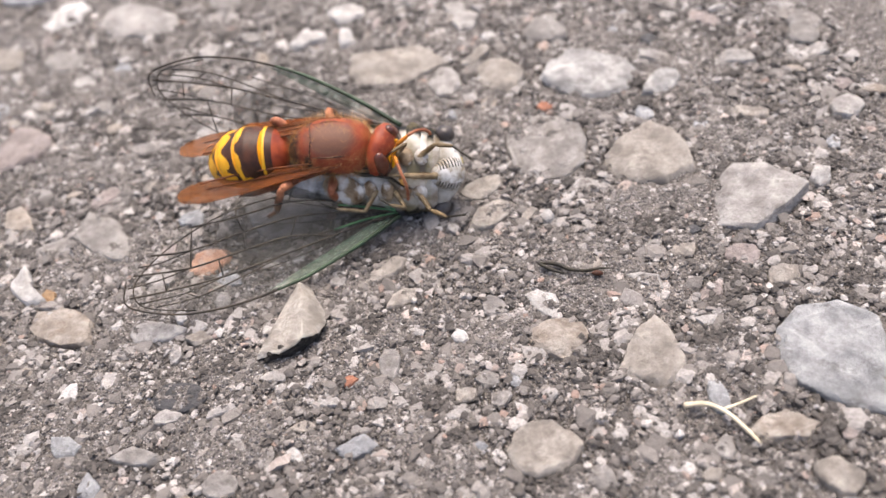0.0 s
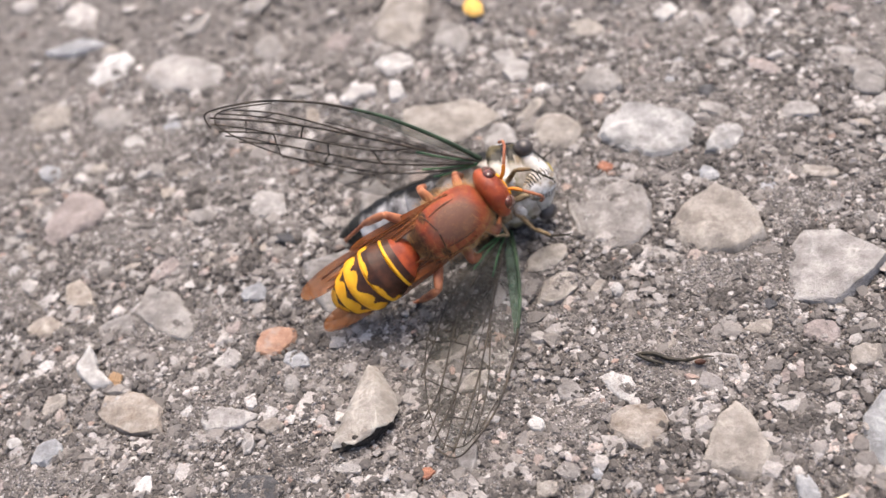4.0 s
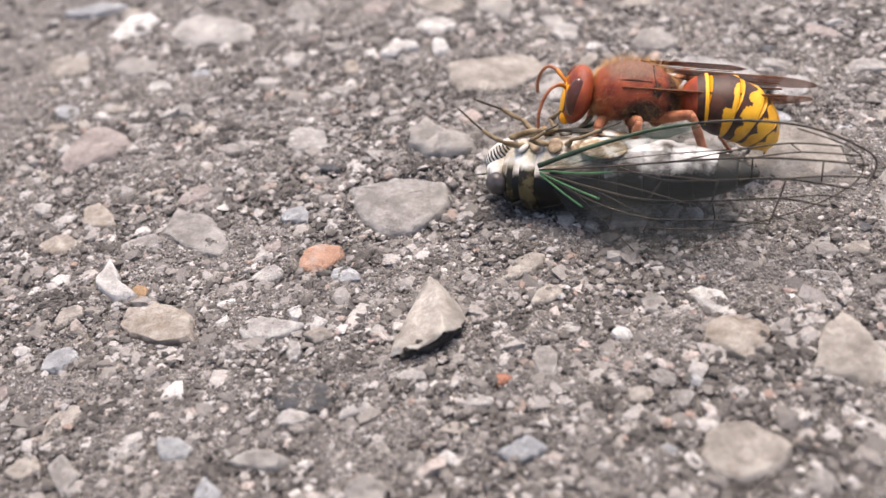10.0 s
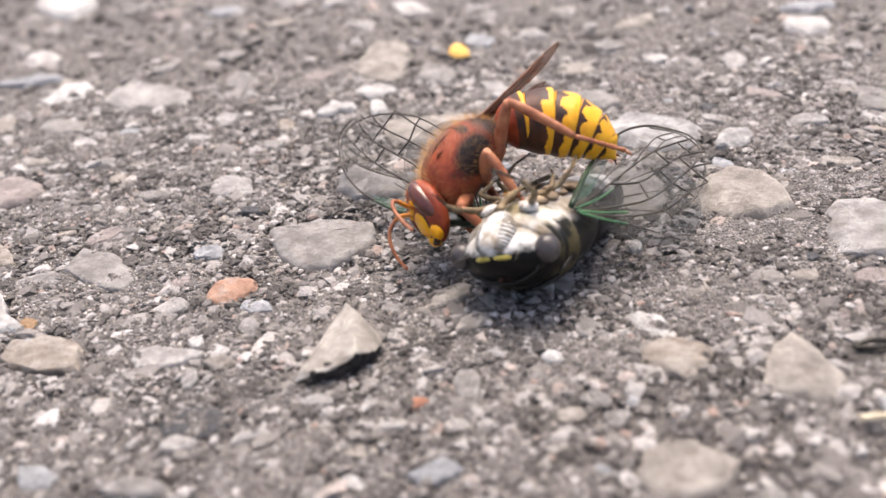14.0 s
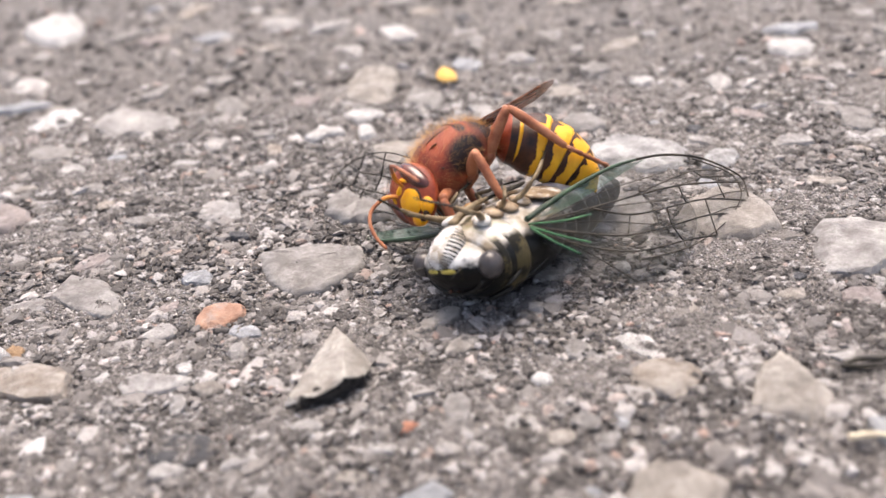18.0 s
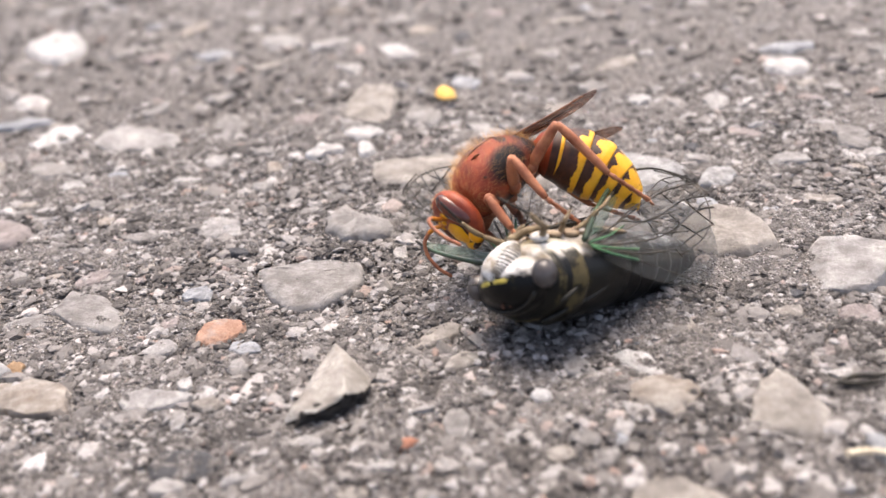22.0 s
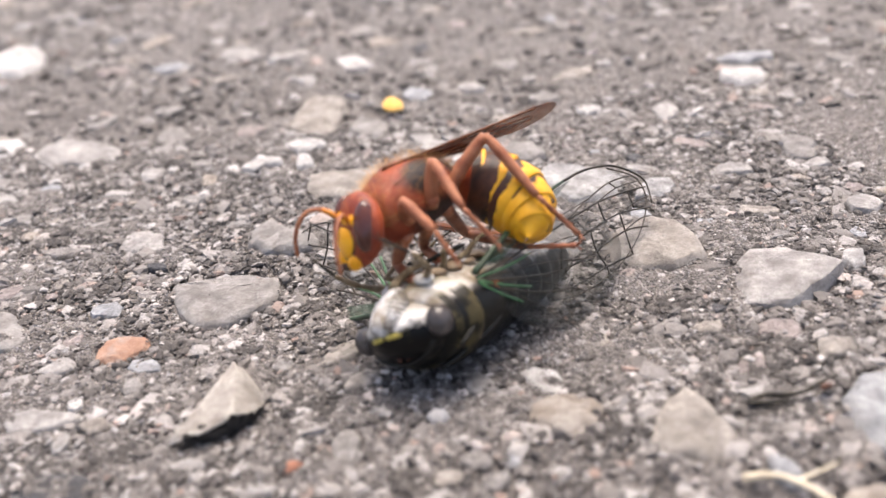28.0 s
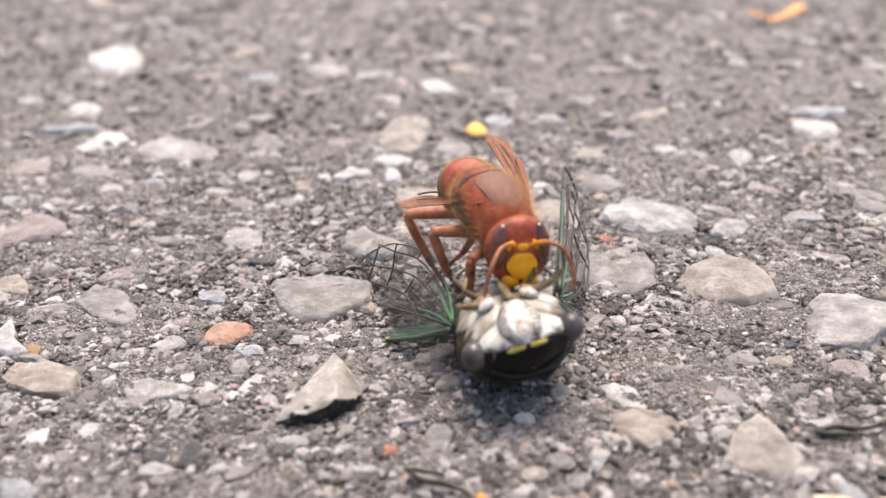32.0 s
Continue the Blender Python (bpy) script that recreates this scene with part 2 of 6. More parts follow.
GROUND = ground_material()
GRIT = grit_material("asphalt_grit", [(0.0, (0.028, 0.025, 0.023)), (0.35, (0.082, 0.074, 0.068)), (0.65, (0.175, 0.16, 0.15)),
                                      (0.82, (0.37, 0.345, 0.33)), (0.95, (0.56, 0.54, 0.525)), (0.97, (0.33, 0.215, 0.17)), (1.0, (0.66, 0.645, 0.635))])
CHIP = grit_material("stone_chips", [(0.0, (0.13, 0.12, 0.113)), (0.3, (0.23, 0.213, 0.20)), (0.55, (0.32, 0.30, 0.285)),
                                     (0.8, (0.44, 0.42, 0.405)), (0.92, (0.56, 0.545, 0.53)), (0.95, (0.36, 0.25, 0.20)), (1.0, (0.64, 0.63, 0.62))])
CRUMB = grit_material("dark_soil", [(0.0, (0.012, 0.011, 0.010)), (0.6, (0.035, 0.031, 0.028)), (1.0, (0.085, 0.076, 0.07))])
RED_BROWN = chitin("red_brown_cuticle", (0.17, 0.026, 0.011), (0.34, 0.068, 0.024), 0.38, 0.5)
DARK_BROWN = chitin("dark_brown_cuticle", (0.018, 0.009, 0.006), (0.075, 0.026, 0.012), 0.35, 0.6)
LEG_BROWN = chitin("leg_red_brown", (0.21, 0.062, 0.030), (0.42, 0.17, 0.085), 0.42, 0.5)
YELLOW = chitin("hornet_yellow", (0.66, 0.30, 0.012), (0.80, 0.42, 0.025), 0.35, 0.5)
SCAPE_ORANGE = chitin("antenna_orange", (0.42, 0.12, 0.015), (0.58, 0.22, 0.03), 0.35, 0.6)
FACE_YELLOW = chitin("hornet_face_yellow", (0.72, 0.30, 0.008), (0.82, 0.40, 0.012), 0.3, 0.6)
EYE_BROWN = chitin("hornet_eye", (0.055, 0.014, 0.009), (0.125, 0.034, 0.018), 0.12, 0.4, 0.6, 0.01)
HAIR = chitin("golden_hair", (0.36, 0.17, 0.07), (0.58, 0.34, 0.14), 0.8, 1.0)
AMBER = amber_film()
AMBER_VEIN = chitin("amber_vein", (0.075, 0.022, 0.008), (0.16, 0.05, 0.015), 0.4)
CICADA_BLACK = chitin("cicada_black", (0.006, 0.006, 0.005), (0.016, 0.015, 0.011), 0.42, 0.5)
CICADA_WHITE = chitin("cicada_white_bloom", (0.34, 0.31, 0.26), (0.68, 0.67, 0.645), 0.6, 0.55, 0.0, 0.05, (0.17, 0.115, 0.06))


FACE_WHITE = chitin("cicada_face_white", (0.46, 0.44, 0.40), (0.74, 0.73, 0.71), 0.5, 0.8, 0.0, 0.08, (0.22, 0.17, 0.11))


def bloom(name, low_mm, high_mm, dark, olive, olive_share, wax_low, wax_high, ragged, blotch=0.22):
    """Cicada cuticle: dark with olive patches on the back, dusted with white wax below, the border ragged."""
    k = Nodes(name)
    w = k.local()
    split = k.t.nodes.new("ShaderNodeSeparateXYZ")
    k.link(w, split.inputs[0])
    m = k.add("MapRange", From_Min=low_mm * MM, From_Max=high_mm * MM)
    k.link(split.outputs["Z"], m.inputs["Value"])
    border = k.t.nodes.new("ShaderNodeMath")
    border.operation = "MULTIPLY_ADD"
    k.link(k.noise(w, 0.8, 7, 0.7), border.inputs[0])
    border.inputs[1].default_value = ragged
    k.link(m.outputs[0], border.inputs[2])
    wax = k.mix(k.ramp(k.noise(w, 0.35, 4, 0.55), [(0.38, 0.0), (0.66, 1.0)]), wax_low, wax_high)
    back = k.mix(k.ramp(k.noise(w, blotch, 5, 0.6), [(0.60 - olive_share, 0.0), (0.66 - olive_share, 1.0)]), dark, olive)
    edge = k.add("MapRange", From_Min=0.38 + 0.5 * ragged, From_Max=0.62 + 0.5 * ragged)
    k.link(border.outputs[0], edge.inputs["Value"])
    k.link(k.mix(k.ramp(edge.outputs[0], [(0.0, 0.0), (1.0, 1.0)]), wax, back), k.b.inputs["Base Color"])
    k.b.inputs["Roughness"].default_value = 0.30
    k.b.inputs["Specular IOR Level"].default_value = 0.16
    k.bump(k.noise(w, 2.2, 5, 0.7), 0.05)
    return k.m


CICADA_TRUNK = bloom("cicada_trunk", -2.7, 0.1, (0.007, 0.007, 0.006), (0.040, 0.034, 0.013), -0.02, (0.20, 0.16, 0.11), (0.70, 0.68, 0.64), 0.6)
CICADA_COLLAR = bloom("cicada_collar", -3.0, -1.0, (0.013, 0.012, 0.008), (0.070, 0.056, 0.026), 0.10, (0.20, 0.17, 0.10), (0.56, 0.54, 0.49), 0.5, 0.40)
CICADA_TAIL = bloom("cicada_tail", -3.2, 0.4, (0.006, 0.006, 0.006), (0.030, 0.026, 0.012), 0.0, (0.05, 0.045, 0.04), (0.74, 0.74, 0.74), 1.0)
CICADA_SKULL = bloom("cicada_skull", -1.9, 0.6, (0.005, 0.005, 0.005), (0.028, 0.024, 0.010), -0.02, (0.26, 0.23, 0.18), (0.66, 0.645, 0.61), 1.3)
CICADA_TAN = chitin("cicada_tan_leg", (0.10, 0.065, 0.03), (0.26, 0.20, 0.12), 0.45, 0.6)
BELLY_TAN = chitin("cicada_belly_tan", (0.11, 0.06, 0.026), (0.34, 0.26, 0.17), 0.4, 0.8, 0.0, 0.06, (0.66, 0.645, 0.61))
CICADA_EYE = chitin("cicada_eye", (0.030, 0.025, 0.024), (0.075, 0.066, 0.062), 0.28, 0.5, 0.2, 0.01)
CICADA_YELLOW = chitin("cicada_yellow_mark", (0.36, 0.28, 0.05), (0.58, 0.48, 0.12), 0.4)
CLEAR = membrane("clear_wing", (0.30, 0.29, 0.24), 0.03, 0.12)
SMOKY = membrane("smoky_wing", (0.035, 0.035, 0.03), 0.20, 0.3)
GREEN_FILM = membrane("green_wing_film", (0.085, 0.155, 0.10), 0.30, 0.3)
VEIN = chitin("dark_vein", (0.010, 0.009, 0.007), (0.032, 0.026, 0.015), 0.35)
WING_VEIN = chitin("brown_wing_vein", (0.012, 0.010, 0.008), (0.050, 0.038, 0.026), 0.4, 0.35)
GREEN_VEIN = chitin("green_vein", (0.020, 0.075, 0.038), (0.075, 0.20, 0.085), 0.35, 0.25)
OLIVE_EDGE = chitin("olive_wing_edge", (0.016, 0.028, 0.016), (0.045, 0.085, 0.045), 0.35, 0.25)
# binder crust, with the shade under the wedge stone put into its colour
SHADED_CRUST = chitin("shaded_binder_crust", (0.022, 0.020, 0.018), (0.085, 0.075, 0.068), 0.9, 1.6, 0.0, 0.5)
PETAL = chitin("yellow_petal", (0.60, 0.34, 0.07), (0.70, 0.44, 0.13), 0.7, 0.2)
ORANGE_LEAF = chitin("dry_orange_leaf", (0.48, 0.20, 0.06), (0.66, 0.34, 0.14), 0.7, 0.15)
AMBER_JOINT = chitin("amber_joint", (0.26, 0.11, 0.022), (0.58, 0.30, 0.07), 0.4, 0.8)
STRAW = chitin("dry_straw", (0.48, 0.41, 0.29), (0.66, 0.59, 0.45), 0.7, 0.3)


# ---- mesh tools (lengths in millimetres) ----
HORNET, CICADA = 1.1, 1.03  # how much larger than their drawings the insects are
GROW = 1.0


def part(name, bm, material, parent, label="", smooth=True):
    """Links a bmesh as one mesh object under a thing or a part."""
    me = bpy.data.meshes.new(name)
    bm.to_mesh(me)
    bm.free()
    me.transform(Matrix.Scale(MM * GROW, 4))
    for m in material if isinstance(material, (list, tuple)) else (material,):
        me.materials.append(m)
    if smooth:
        me.polygons.foreach_set("use_smooth", [True] * len(me.polygons))
    ob = new(name, me)
    ob.parent = parent
    return tagged(ob, label) if label else ob


def mesh_of(name, verts, tris, material, smooth=False):
    """A mesh object out of arrays, in millimetres."""
    me = bpy.data.meshes.new(name)
    n = len(tris)
    me.vertices.add(len(verts))
    me.vertices.foreach_set("co", (np.asarray(verts, np.float32) * MM).ravel())
    me.loops.add(3 * n)
    me.loops.foreach_set("vertex_index", np.asarray(tris, np.int32).ravel())
    me.polygons.add(n)
    me.polygons.foreach_set("loop_start", np.arange(0, 3 * n, 3, dtype=np.int32))
    me.polygons.foreach_set("use_smooth", np.full(n, smooth))
    me.update(calc_edges=True)
    me.materials.append(material)
    return new(name, me)


def fractal(x, y, per_mm, octaves=5, gain=0.55, seed=0):
    """Value noise over arrays, about -1 to 1."""
    rng = np.random.RandomState(seed)
    table = rng.rand(256, 256)
    out, amp, total = 0.0, 1.0, 0.0
    for k in range(octaves):
        u, v = x * per_mm + 37.1 * k, y * per_mm + 11.7 * k
        i, j = np.floor(u).astype(int), np.floor(v).astype(int)
        a, b = u - i, v - j
        a, b = a * a * (3 - 2 * a), b * b * (3 - 2 * b)
        p = table[i % 256, j % 256] * (1 - a) + table[(i + 1) % 256, j % 256] * a
        q = table[i % 256, (j + 1) % 256] * (1 - a) + table[(i + 1) % 256, (j + 1) % 256] * a
        out = out + amp * (2 * (p * (1 - b) + q * b) - 1)
        total += amp
        amp *= gain
        per_mm *= 2.1
    return out / total * 1.6


def loft(bm, sections, seg=24, caps=True, pick=None):
    """Elliptic rings along x: (x, y, z, half width, half height). pick(i, angle, u): the material slot of a face."""
    rings = []
    for x, y, z, ry, rz in sections:
        rings.append([bm.verts.new((x, y + ry * math.sin(2 * math.pi * k / seg), z + rz * math.cos(2 * math.pi * k / seg))) for k in range(seg)])
    for i, (a, b) in enumerate(zip(rings, rings[1:])):
        for k in range(seg):
            f = bm.faces.new((a[k], a[(k + 1) % seg], b[(k + 1) % seg], b[k]))
            if pick:
                f.material_index = pick(i, 2 * math.pi * (k + 0.5) / seg, (i + 0.5) / (len(rings) - 1))
    if caps:
        bm.faces.new(rings[0][::-1])
        bm.faces.new(rings[-1])
    return rings


def smooth_sections(keys, n):
    """n sections eased between the given ones."""
    keys = np.array(keys, float)
    s = np.linspace(0, len(keys) - 1, n)
    out = []
    for v in s:
        i = min(int(v), len(keys) - 2)
        f = v - i
        p0, p1, p2, p3 = keys[max(i - 1, 0)], keys[i], keys[i + 1], keys[min(i + 2, len(keys) - 1)]
        c = 0.5 * (2 * p1 + (p2 - p0) * f + (2 * p0 - 5 * p1 + 4 * p2 - p3) * f * f + (3 * p1 - p0 - 3 * p2 + p3) * f ** 3)
        c[3:] = np.maximum(c[3:], 0.02)
        out.append(tuple(c))
    return out


def blob(bm, centre, radii, turn=None, seg=20, rings=12, pick=None):
    """An ellipsoid."""
    made = bmesh.ops.create_uvsphere(bm, u_segments=seg, v_segments=rings, radius=1.0)["verts"]
    m = Matrix.Translation(centre) @ (turn or Matrix()) @ Matrix.Diagonal((*radii, 1))
    bmesh.ops.transform(bm, matrix=m, verts=made)
    return made


def tube(bm, points, radii, seg=8):
    """A tapering rod through points, closed at both ends."""
    pts = [Vector(p) for p in points]
    if isinstance(radii, (int, float)):
        radii = [radii] * len(pts)
    ref, rings = Vector((0.13, 0.21, 0.97)), []
    for i, p in enumerate(pts):
        d = (pts[min(i + 1, len(pts) - 1)] - pts[max(i - 1, 0)]).normalized()
        a = d.cross(ref)
        a = a.normalized() if a.length > 1e-4 else d.orthogonal().normalized()
        b = d.cross(a)
        rings.append([bm.verts.new(p + radii[i] * (a * math.cos(2 * math.pi * k / seg) + b * math.sin(2 * math.pi * k / seg))) for k in range(seg)])
    for a, b in zip(rings, rings[1:]):
        for k in range(seg):
            bm.faces.new((a[k], a[(k + 1) % seg], b[(k + 1) % seg], b[k]))
    bm.faces.new(rings[0][::-1])
    bm.faces.new(rings[-1])


def bend(points, n=6):
    """A smooth polyline through points."""
    keys = np.array(points, float)
    out = []
    for v in np.linspace(0, len(keys) - 1, n * (len(keys) - 1) + 1):
        i = min(int(v), len(keys) - 2)
        f = v - i
        p0, p1, p2, p3 = keys[max(i - 1, 0)], keys[i], keys[i + 1], keys[min(i + 2, len(keys) - 1)]
        out.append(0.5 * (2 * p1 + (p2 - p0) * f + (2 * p0 - 5 * p1 + 4 * p2 - p3) * f * f + (3 * p1 - p0 - 3 * p2 + p3) * f ** 3))
    return out


def plate(bm, outline, thick=0.06, arch=None):
    """A thin sheet with an outline in x and y; arch(x, y) lifts it."""
    lift = arch or (lambda x, y: 0.0)
    top = [bm.verts.new((x, y, lift(x, y) + thick / 2)) for x, y in outline]
    low = [bm.verts.new((x, y, lift(x, y) - thick / 2)) for x, y in outline]
    bm.faces.new(top)
    bm.faces.new(low[::-1])
    for i in range(len(outline)):
        j = (i + 1) % len(outline)
        bm.faces.new((top[i], low[i], low[j], top[j]))


# ---- the asphalt ----
def axis(near_low, near_high, step, far):
    """Fine steps where the camera is, ever longer ones out to the horizon."""
    out, d = [*np.arange(near_low, near_high + 1e-6, step)], step
    low, high = [], []
    a, b = near_low, near_high
    while d < far:
        d *= 1.35
        a, b = a - d, b + d
        low.append(a), high.append(b)
    return np.array(low[::-1] + out + high)


def ground_sheet():
    xs, ys = axis(-75, 70, 0.45, 60000), axis(-40, 100, 0.45, 60000)
    gx, gy = np.meshgrid(xs, ys, indexing="ij")
    near = np.exp(-((np.maximum(np.abs(gx) - 150, 0) / 200) ** 2) - (np.maximum(np.abs(gy - 100) - 250, 0) / 200) ** 2)
    z = (0.42 * fractal(gx, gy, 0.10, 3, 0.5, 3) + 0.55 * fractal(gx, gy, 0.6, 4, 0.65, 5)) * near - 0.25
    n, m = gx.shape
    verts = np.stack([gx, gy, z], -1).reshape(-1, 3)
    i = (np.arange(n - 1)[:, None] * m + np.arange(m - 1)[None]).ravel()
    tris = np.concatenate([np.stack([i, i + m, i + m + 1], 1), np.stack([i, i + m + 1, i + 1], 1)])
    return tagged(mesh_of("ground", verts, tris, GROUND, True), "weathered grey-brown asphalt with exposed stone and grit", "ground", kind="structure")


ground = ground_sheet()
PLACED, OUTLINES = [], []


def faceted(radii, h, rng, material):
    """A broken stone: the hull of its outline and a few raised corners, worn at the edges."""
    bm = bmesh.new()
    n = len(radii)
    lean = rng.uniform(0, 2 * math.pi)
    lift = [0.70 + 0.28 * math.cos(2 * math.pi * k / n - lean) + rng.uniform(-0.12, 0.12) for k in range(n)]
    for k, r in enumerate(radii):
        a = 2 * math.pi * k / n
        for s, z in ((1.0, -0.9), (1.0, 0.05), (rng.uniform(0.80, 0.95), lift[k])):
            bm.verts.new((r * s * math.cos(a), r * s * math.sin(a), h * z))
    for k in range(5):
        i = rng.randrange(n)
        a, r = 2 * math.pi * (i + rng.random()) / n, min(radii[i], radii[(i + 1) % n]) * rng.uniform(0.15, 0.7)
        bm.verts.new((r * math.cos(a), r * math.sin(a), h * (0.90 + 0.2 * math.cos(a - lean) * r / max(radii) + rng.uniform(0.0, 0.10))))
    hull = bmesh.ops.convex_hull(bm, input=bm.verts)
    bmesh.ops.delete(bm, geom=[v for v in hull["geom_interior"] if isinstance(v, bmesh.types.BMVert)], context="VERTS")
    size = sum(radii) / n
    bmesh.ops.bevel(bm, geom=list(bm.edges), offset=0.03 * size, segments=1, affect="EDGES", profile=0.6, clamp_overlap=True)
    bmesh.ops.triangulate(bm, faces=bm.faces)
    for _ in range(2):
        bmesh.ops.subdivide_edges(bm, edges=[e for e in bm.edges if e.calc_length() > 0.34 * size], cuts=1)
        bmesh.ops.triangulate(bm, faces=bm.faces)
    off = Vector((rng.uniform(0, 99), 0, 0))
    for v in bm.verts:
        v.co += 0.07 * size * noise.noise_vector(v.co * (1.6 / size) + off) + 0.045 * size * noise.noise_vector(v.co * (4.5 / size) + off)
    me = bpy.data.meshes.new("stone")
    bm.to_mesh(me)
    bm.free()
    me.transform(Matrix.Scale(MM, 4))
    me.polygons.foreach_set("use_smooth", [True] * len(me.polygons))
    me.set_sharp_from_angle(angle=radians(32))
    me.materials.append(material)
    return me


def stone(x, y, h, tone, *radii):
    """One stone of the asphalt: its outline by ten radii from its middle, its top h above the binder."""
    seed = len(PLACED)
    rng = random.Random(seed)
    seg, rings = 30, ((1.06, -0.9), (1.0, 0.15), (0.95, 0.62), (0.84, 0.88), (0.62, 0.97), (0.36, 1.0), (0.12, 1.0))
    h *= 0.36
    off = rng.uniform(0, 500)
    tilt = (rng.uniform(-0.16, 0.16), rng.uniform(-0.16, 0.16))
    mean = sum(radii) / len(radii)
    verts, tris = [], []
    for s, lift in rings:
        for k in range(seg):
            u = k * len(radii) / seg
            i, f = int(u), u - int(u)
            a, step = 2 * math.pi * k / seg, 2 * math.pi / len(radii)
            p, q = radii[i % len(radii)], radii[(i + 1) % len(radii)]
            r = p * q * math.sin(step) / (p * math.sin(f * step) + q * math.sin((1 - f) * step))
            rough = noise.fractal(Vector((math.cos(a) * s * 2 + off, math.sin(a) * s * 2, lift)), 1.0, 2.0, 4)
            r *= s * (1 + 0.13 * rough)
            px, py = r * math.cos(a), r * math.sin(a)
            facet = noise.noise(Vector((px * 0.35 + off, py * 0.35, 7.0))) * 0.30 + noise.noise(Vector((px * 1.1 + off, py * 1.1, 3.0))) * 0.14
            z = h * (lift + (1.5 * facet if lift > 0.4 else 0.0)) + (tilt[0] * px + tilt[1] * py) * (lift > 0.4) * min(1.0, h / max(mean, 0.1))
            verts.append((px, py, z))
    for i in range(len(rings) - 1):
        for k in range(seg):
            a, b = i * seg + k, i * seg + (k + 1) % seg
            tris += [(a, b, b + seg), (a, b + seg, a + seg)]
    top = len(verts)
    verts.append((0, 0, h * 1.02 + h * noise.noise(Vector((off, 0, 7.0))) * 0.30))
    for k in range(seg):
        tris.append(((len(rings) - 1) * seg + k, (len(rings) - 1) * seg + (k + 1) % seg, top))
    if max(radii) < 2.4 * min(radii):
        me = faceted(radii, h, rng, STONES[tone])
        ob = new("stone", me)
    else:
        ob = mesh_of("stone", verts, tris, STONES[tone], True)
    ob.location = (x * MM, y * MM, -0.25 * MM)
    ob.parent = ground
    PLACED.append((x, y, max(radii)))
    OUTLINES.append((x, y, radii))
    return ob


stone(-63.1, 74.5, 2.2, "white", 3.7, 4.6, 5.2, 4.6, 3.0, 3.1, 4.7, 5.4, 4.0, 3.5)
stone(-48.8, 69.8, 2.4, "pale", 7.4, 4.9, 4.9, 6.1, 8.4, 6.7, 5.7, 4.7, 6.1, 9.0)
stone(-70.9, 62.3, 1.6, "tan", 3.5, 3.5, 2.9, 3.7, 4.1, 4.1, 3.0, 3.3, 3.5, 5.0)
stone(-59.1, 59.3, 1.8, "grey", 3.7, 3.8, 3.0, 3.6, 4.4, 4.0, 3.1, 3.7, 3.6, 4.9)
stone(-53.4, 51.7, 1.2, "white", 1.9, 1.4, 1.7, 2.3, 2.5, 2.1, 1.4, 1.4, 2.5, 2.7)
stone(-33.4, 56.4, 2.0, "pale", 1.8, 2.3, 2.5, 2.9, 2.7, 1.7, 1.7, 2.5, 3.1, 2.0)
stone(-29.0, 32.9, 1.6, "pale", 2.6, 2.7, 2.5, 3.4, 3.2, 2.8, 2.7, 2.6, 3.5, 4.0)
stone(-59.2, 35.6, 3.0, "pink", 5.6, 4.8, 5.0, 5.9, 4.4, 4.0, 5.4, 5.6, 4.4, 4.6)
stone(-11.3, 63.8, 2.0, "white", 3.5, 3.0, 2.9, 3.4, 3.5, 3.5, 2.9, 3.4, 3.3, 3.5)
stone(-5.9, 59.2, 1.2, "pink", 0.7, 1.0, 1.7, 1.3, 0.7, 0.7, 1.1, 1.7, 1.4, 0.7)
stone(-1.5, 57.8, 1.0, "pink", 1.0, 1.0, 1.4, 1.5, 0.9, 1.0, 1.0, 1.4, 1.5, 0.9)
stone(-16.9, 56.2, 2.6, "white", 3.1, 3.0, 2.4, 3.0, 2.4, 2.6, 3.6, 2.2, 1.2, 1.8)
stone(-10.8, 55.6, 2.2, "white", 1.3, 1.4, 2.3, 3.2, 1.6, 1.1, 1.3, 2.4, 2.6, 2.1)
stone(-2.2, 45.4, 2.6, "tan", 8.1, 6.9, 5.7, 5.8, 9.4, 7.2, 7.1, 5.3, 5.2, 5.6)
stone(5.2, 40.4, 2.0, "pale", 2.2, 2.6, 3.6, 3.9, 2.5, 2.6, 2.7, 3.8, 3.6, 2.9)
stone(13.3, 40.4, 2.2, "tan", 3.6, 3.6, 3.6, 4.4, 4.0, 3.5, 3.5, 3.7, 4.0, 4.0)
stone(25.8, 37.9, 3.4, "blotch", 6.9, 6.4, 5.4, 6.7, 6.7, 6.8, 5.6, 5.5, 6.4, 6.9)
stone(35.5, 34.1, 2.4, "blotch", 2.8, 3.3, 2.8, 2.3, 1.8, 2.2, 4.0, 2.5, 2.1, 2.1)
stone(20.7, 50.6, 3.4, "grey", 3.3, 2.6, 3.1, 4.0, 3.0, 3.5, 3.2, 2.6, 3.2, 4.0)
stone(8.6, 56.7, 2.4, "pale", 1.9, 2.5, 3.2, 3.1, 2.3, 2.5, 2.3, 3.4, 3.4, 2.2)
stone(10.0, 45.9, 2.2, "tan", 1.6, 2.6, 2.9, 1.4, 1.1, 1.3, 3.2, 2.7, 1.4, 1.2)
# a shaded hole in the surface, drawn as a dark stone
stone(35.8, 45.0, 1.5, "dark", 1.5, 1.3, 1.7, 1.7, 1.5, 1.4, 1.2, 1.7, 1.7, 1.5)
stone(18.5, 23.0, 1.4, "grey", 5.5, 6.3, 6.4, 7.1, 6.6, 5.2, 5.9, 6.8, 7.4, 5.9)
stone(30.6, 19.0, 4.2, "tan", 5.7, 5.8, 6.5, 4.4, 4.2, 5.1, 5.6, 6.1, 6.5, 7.1)
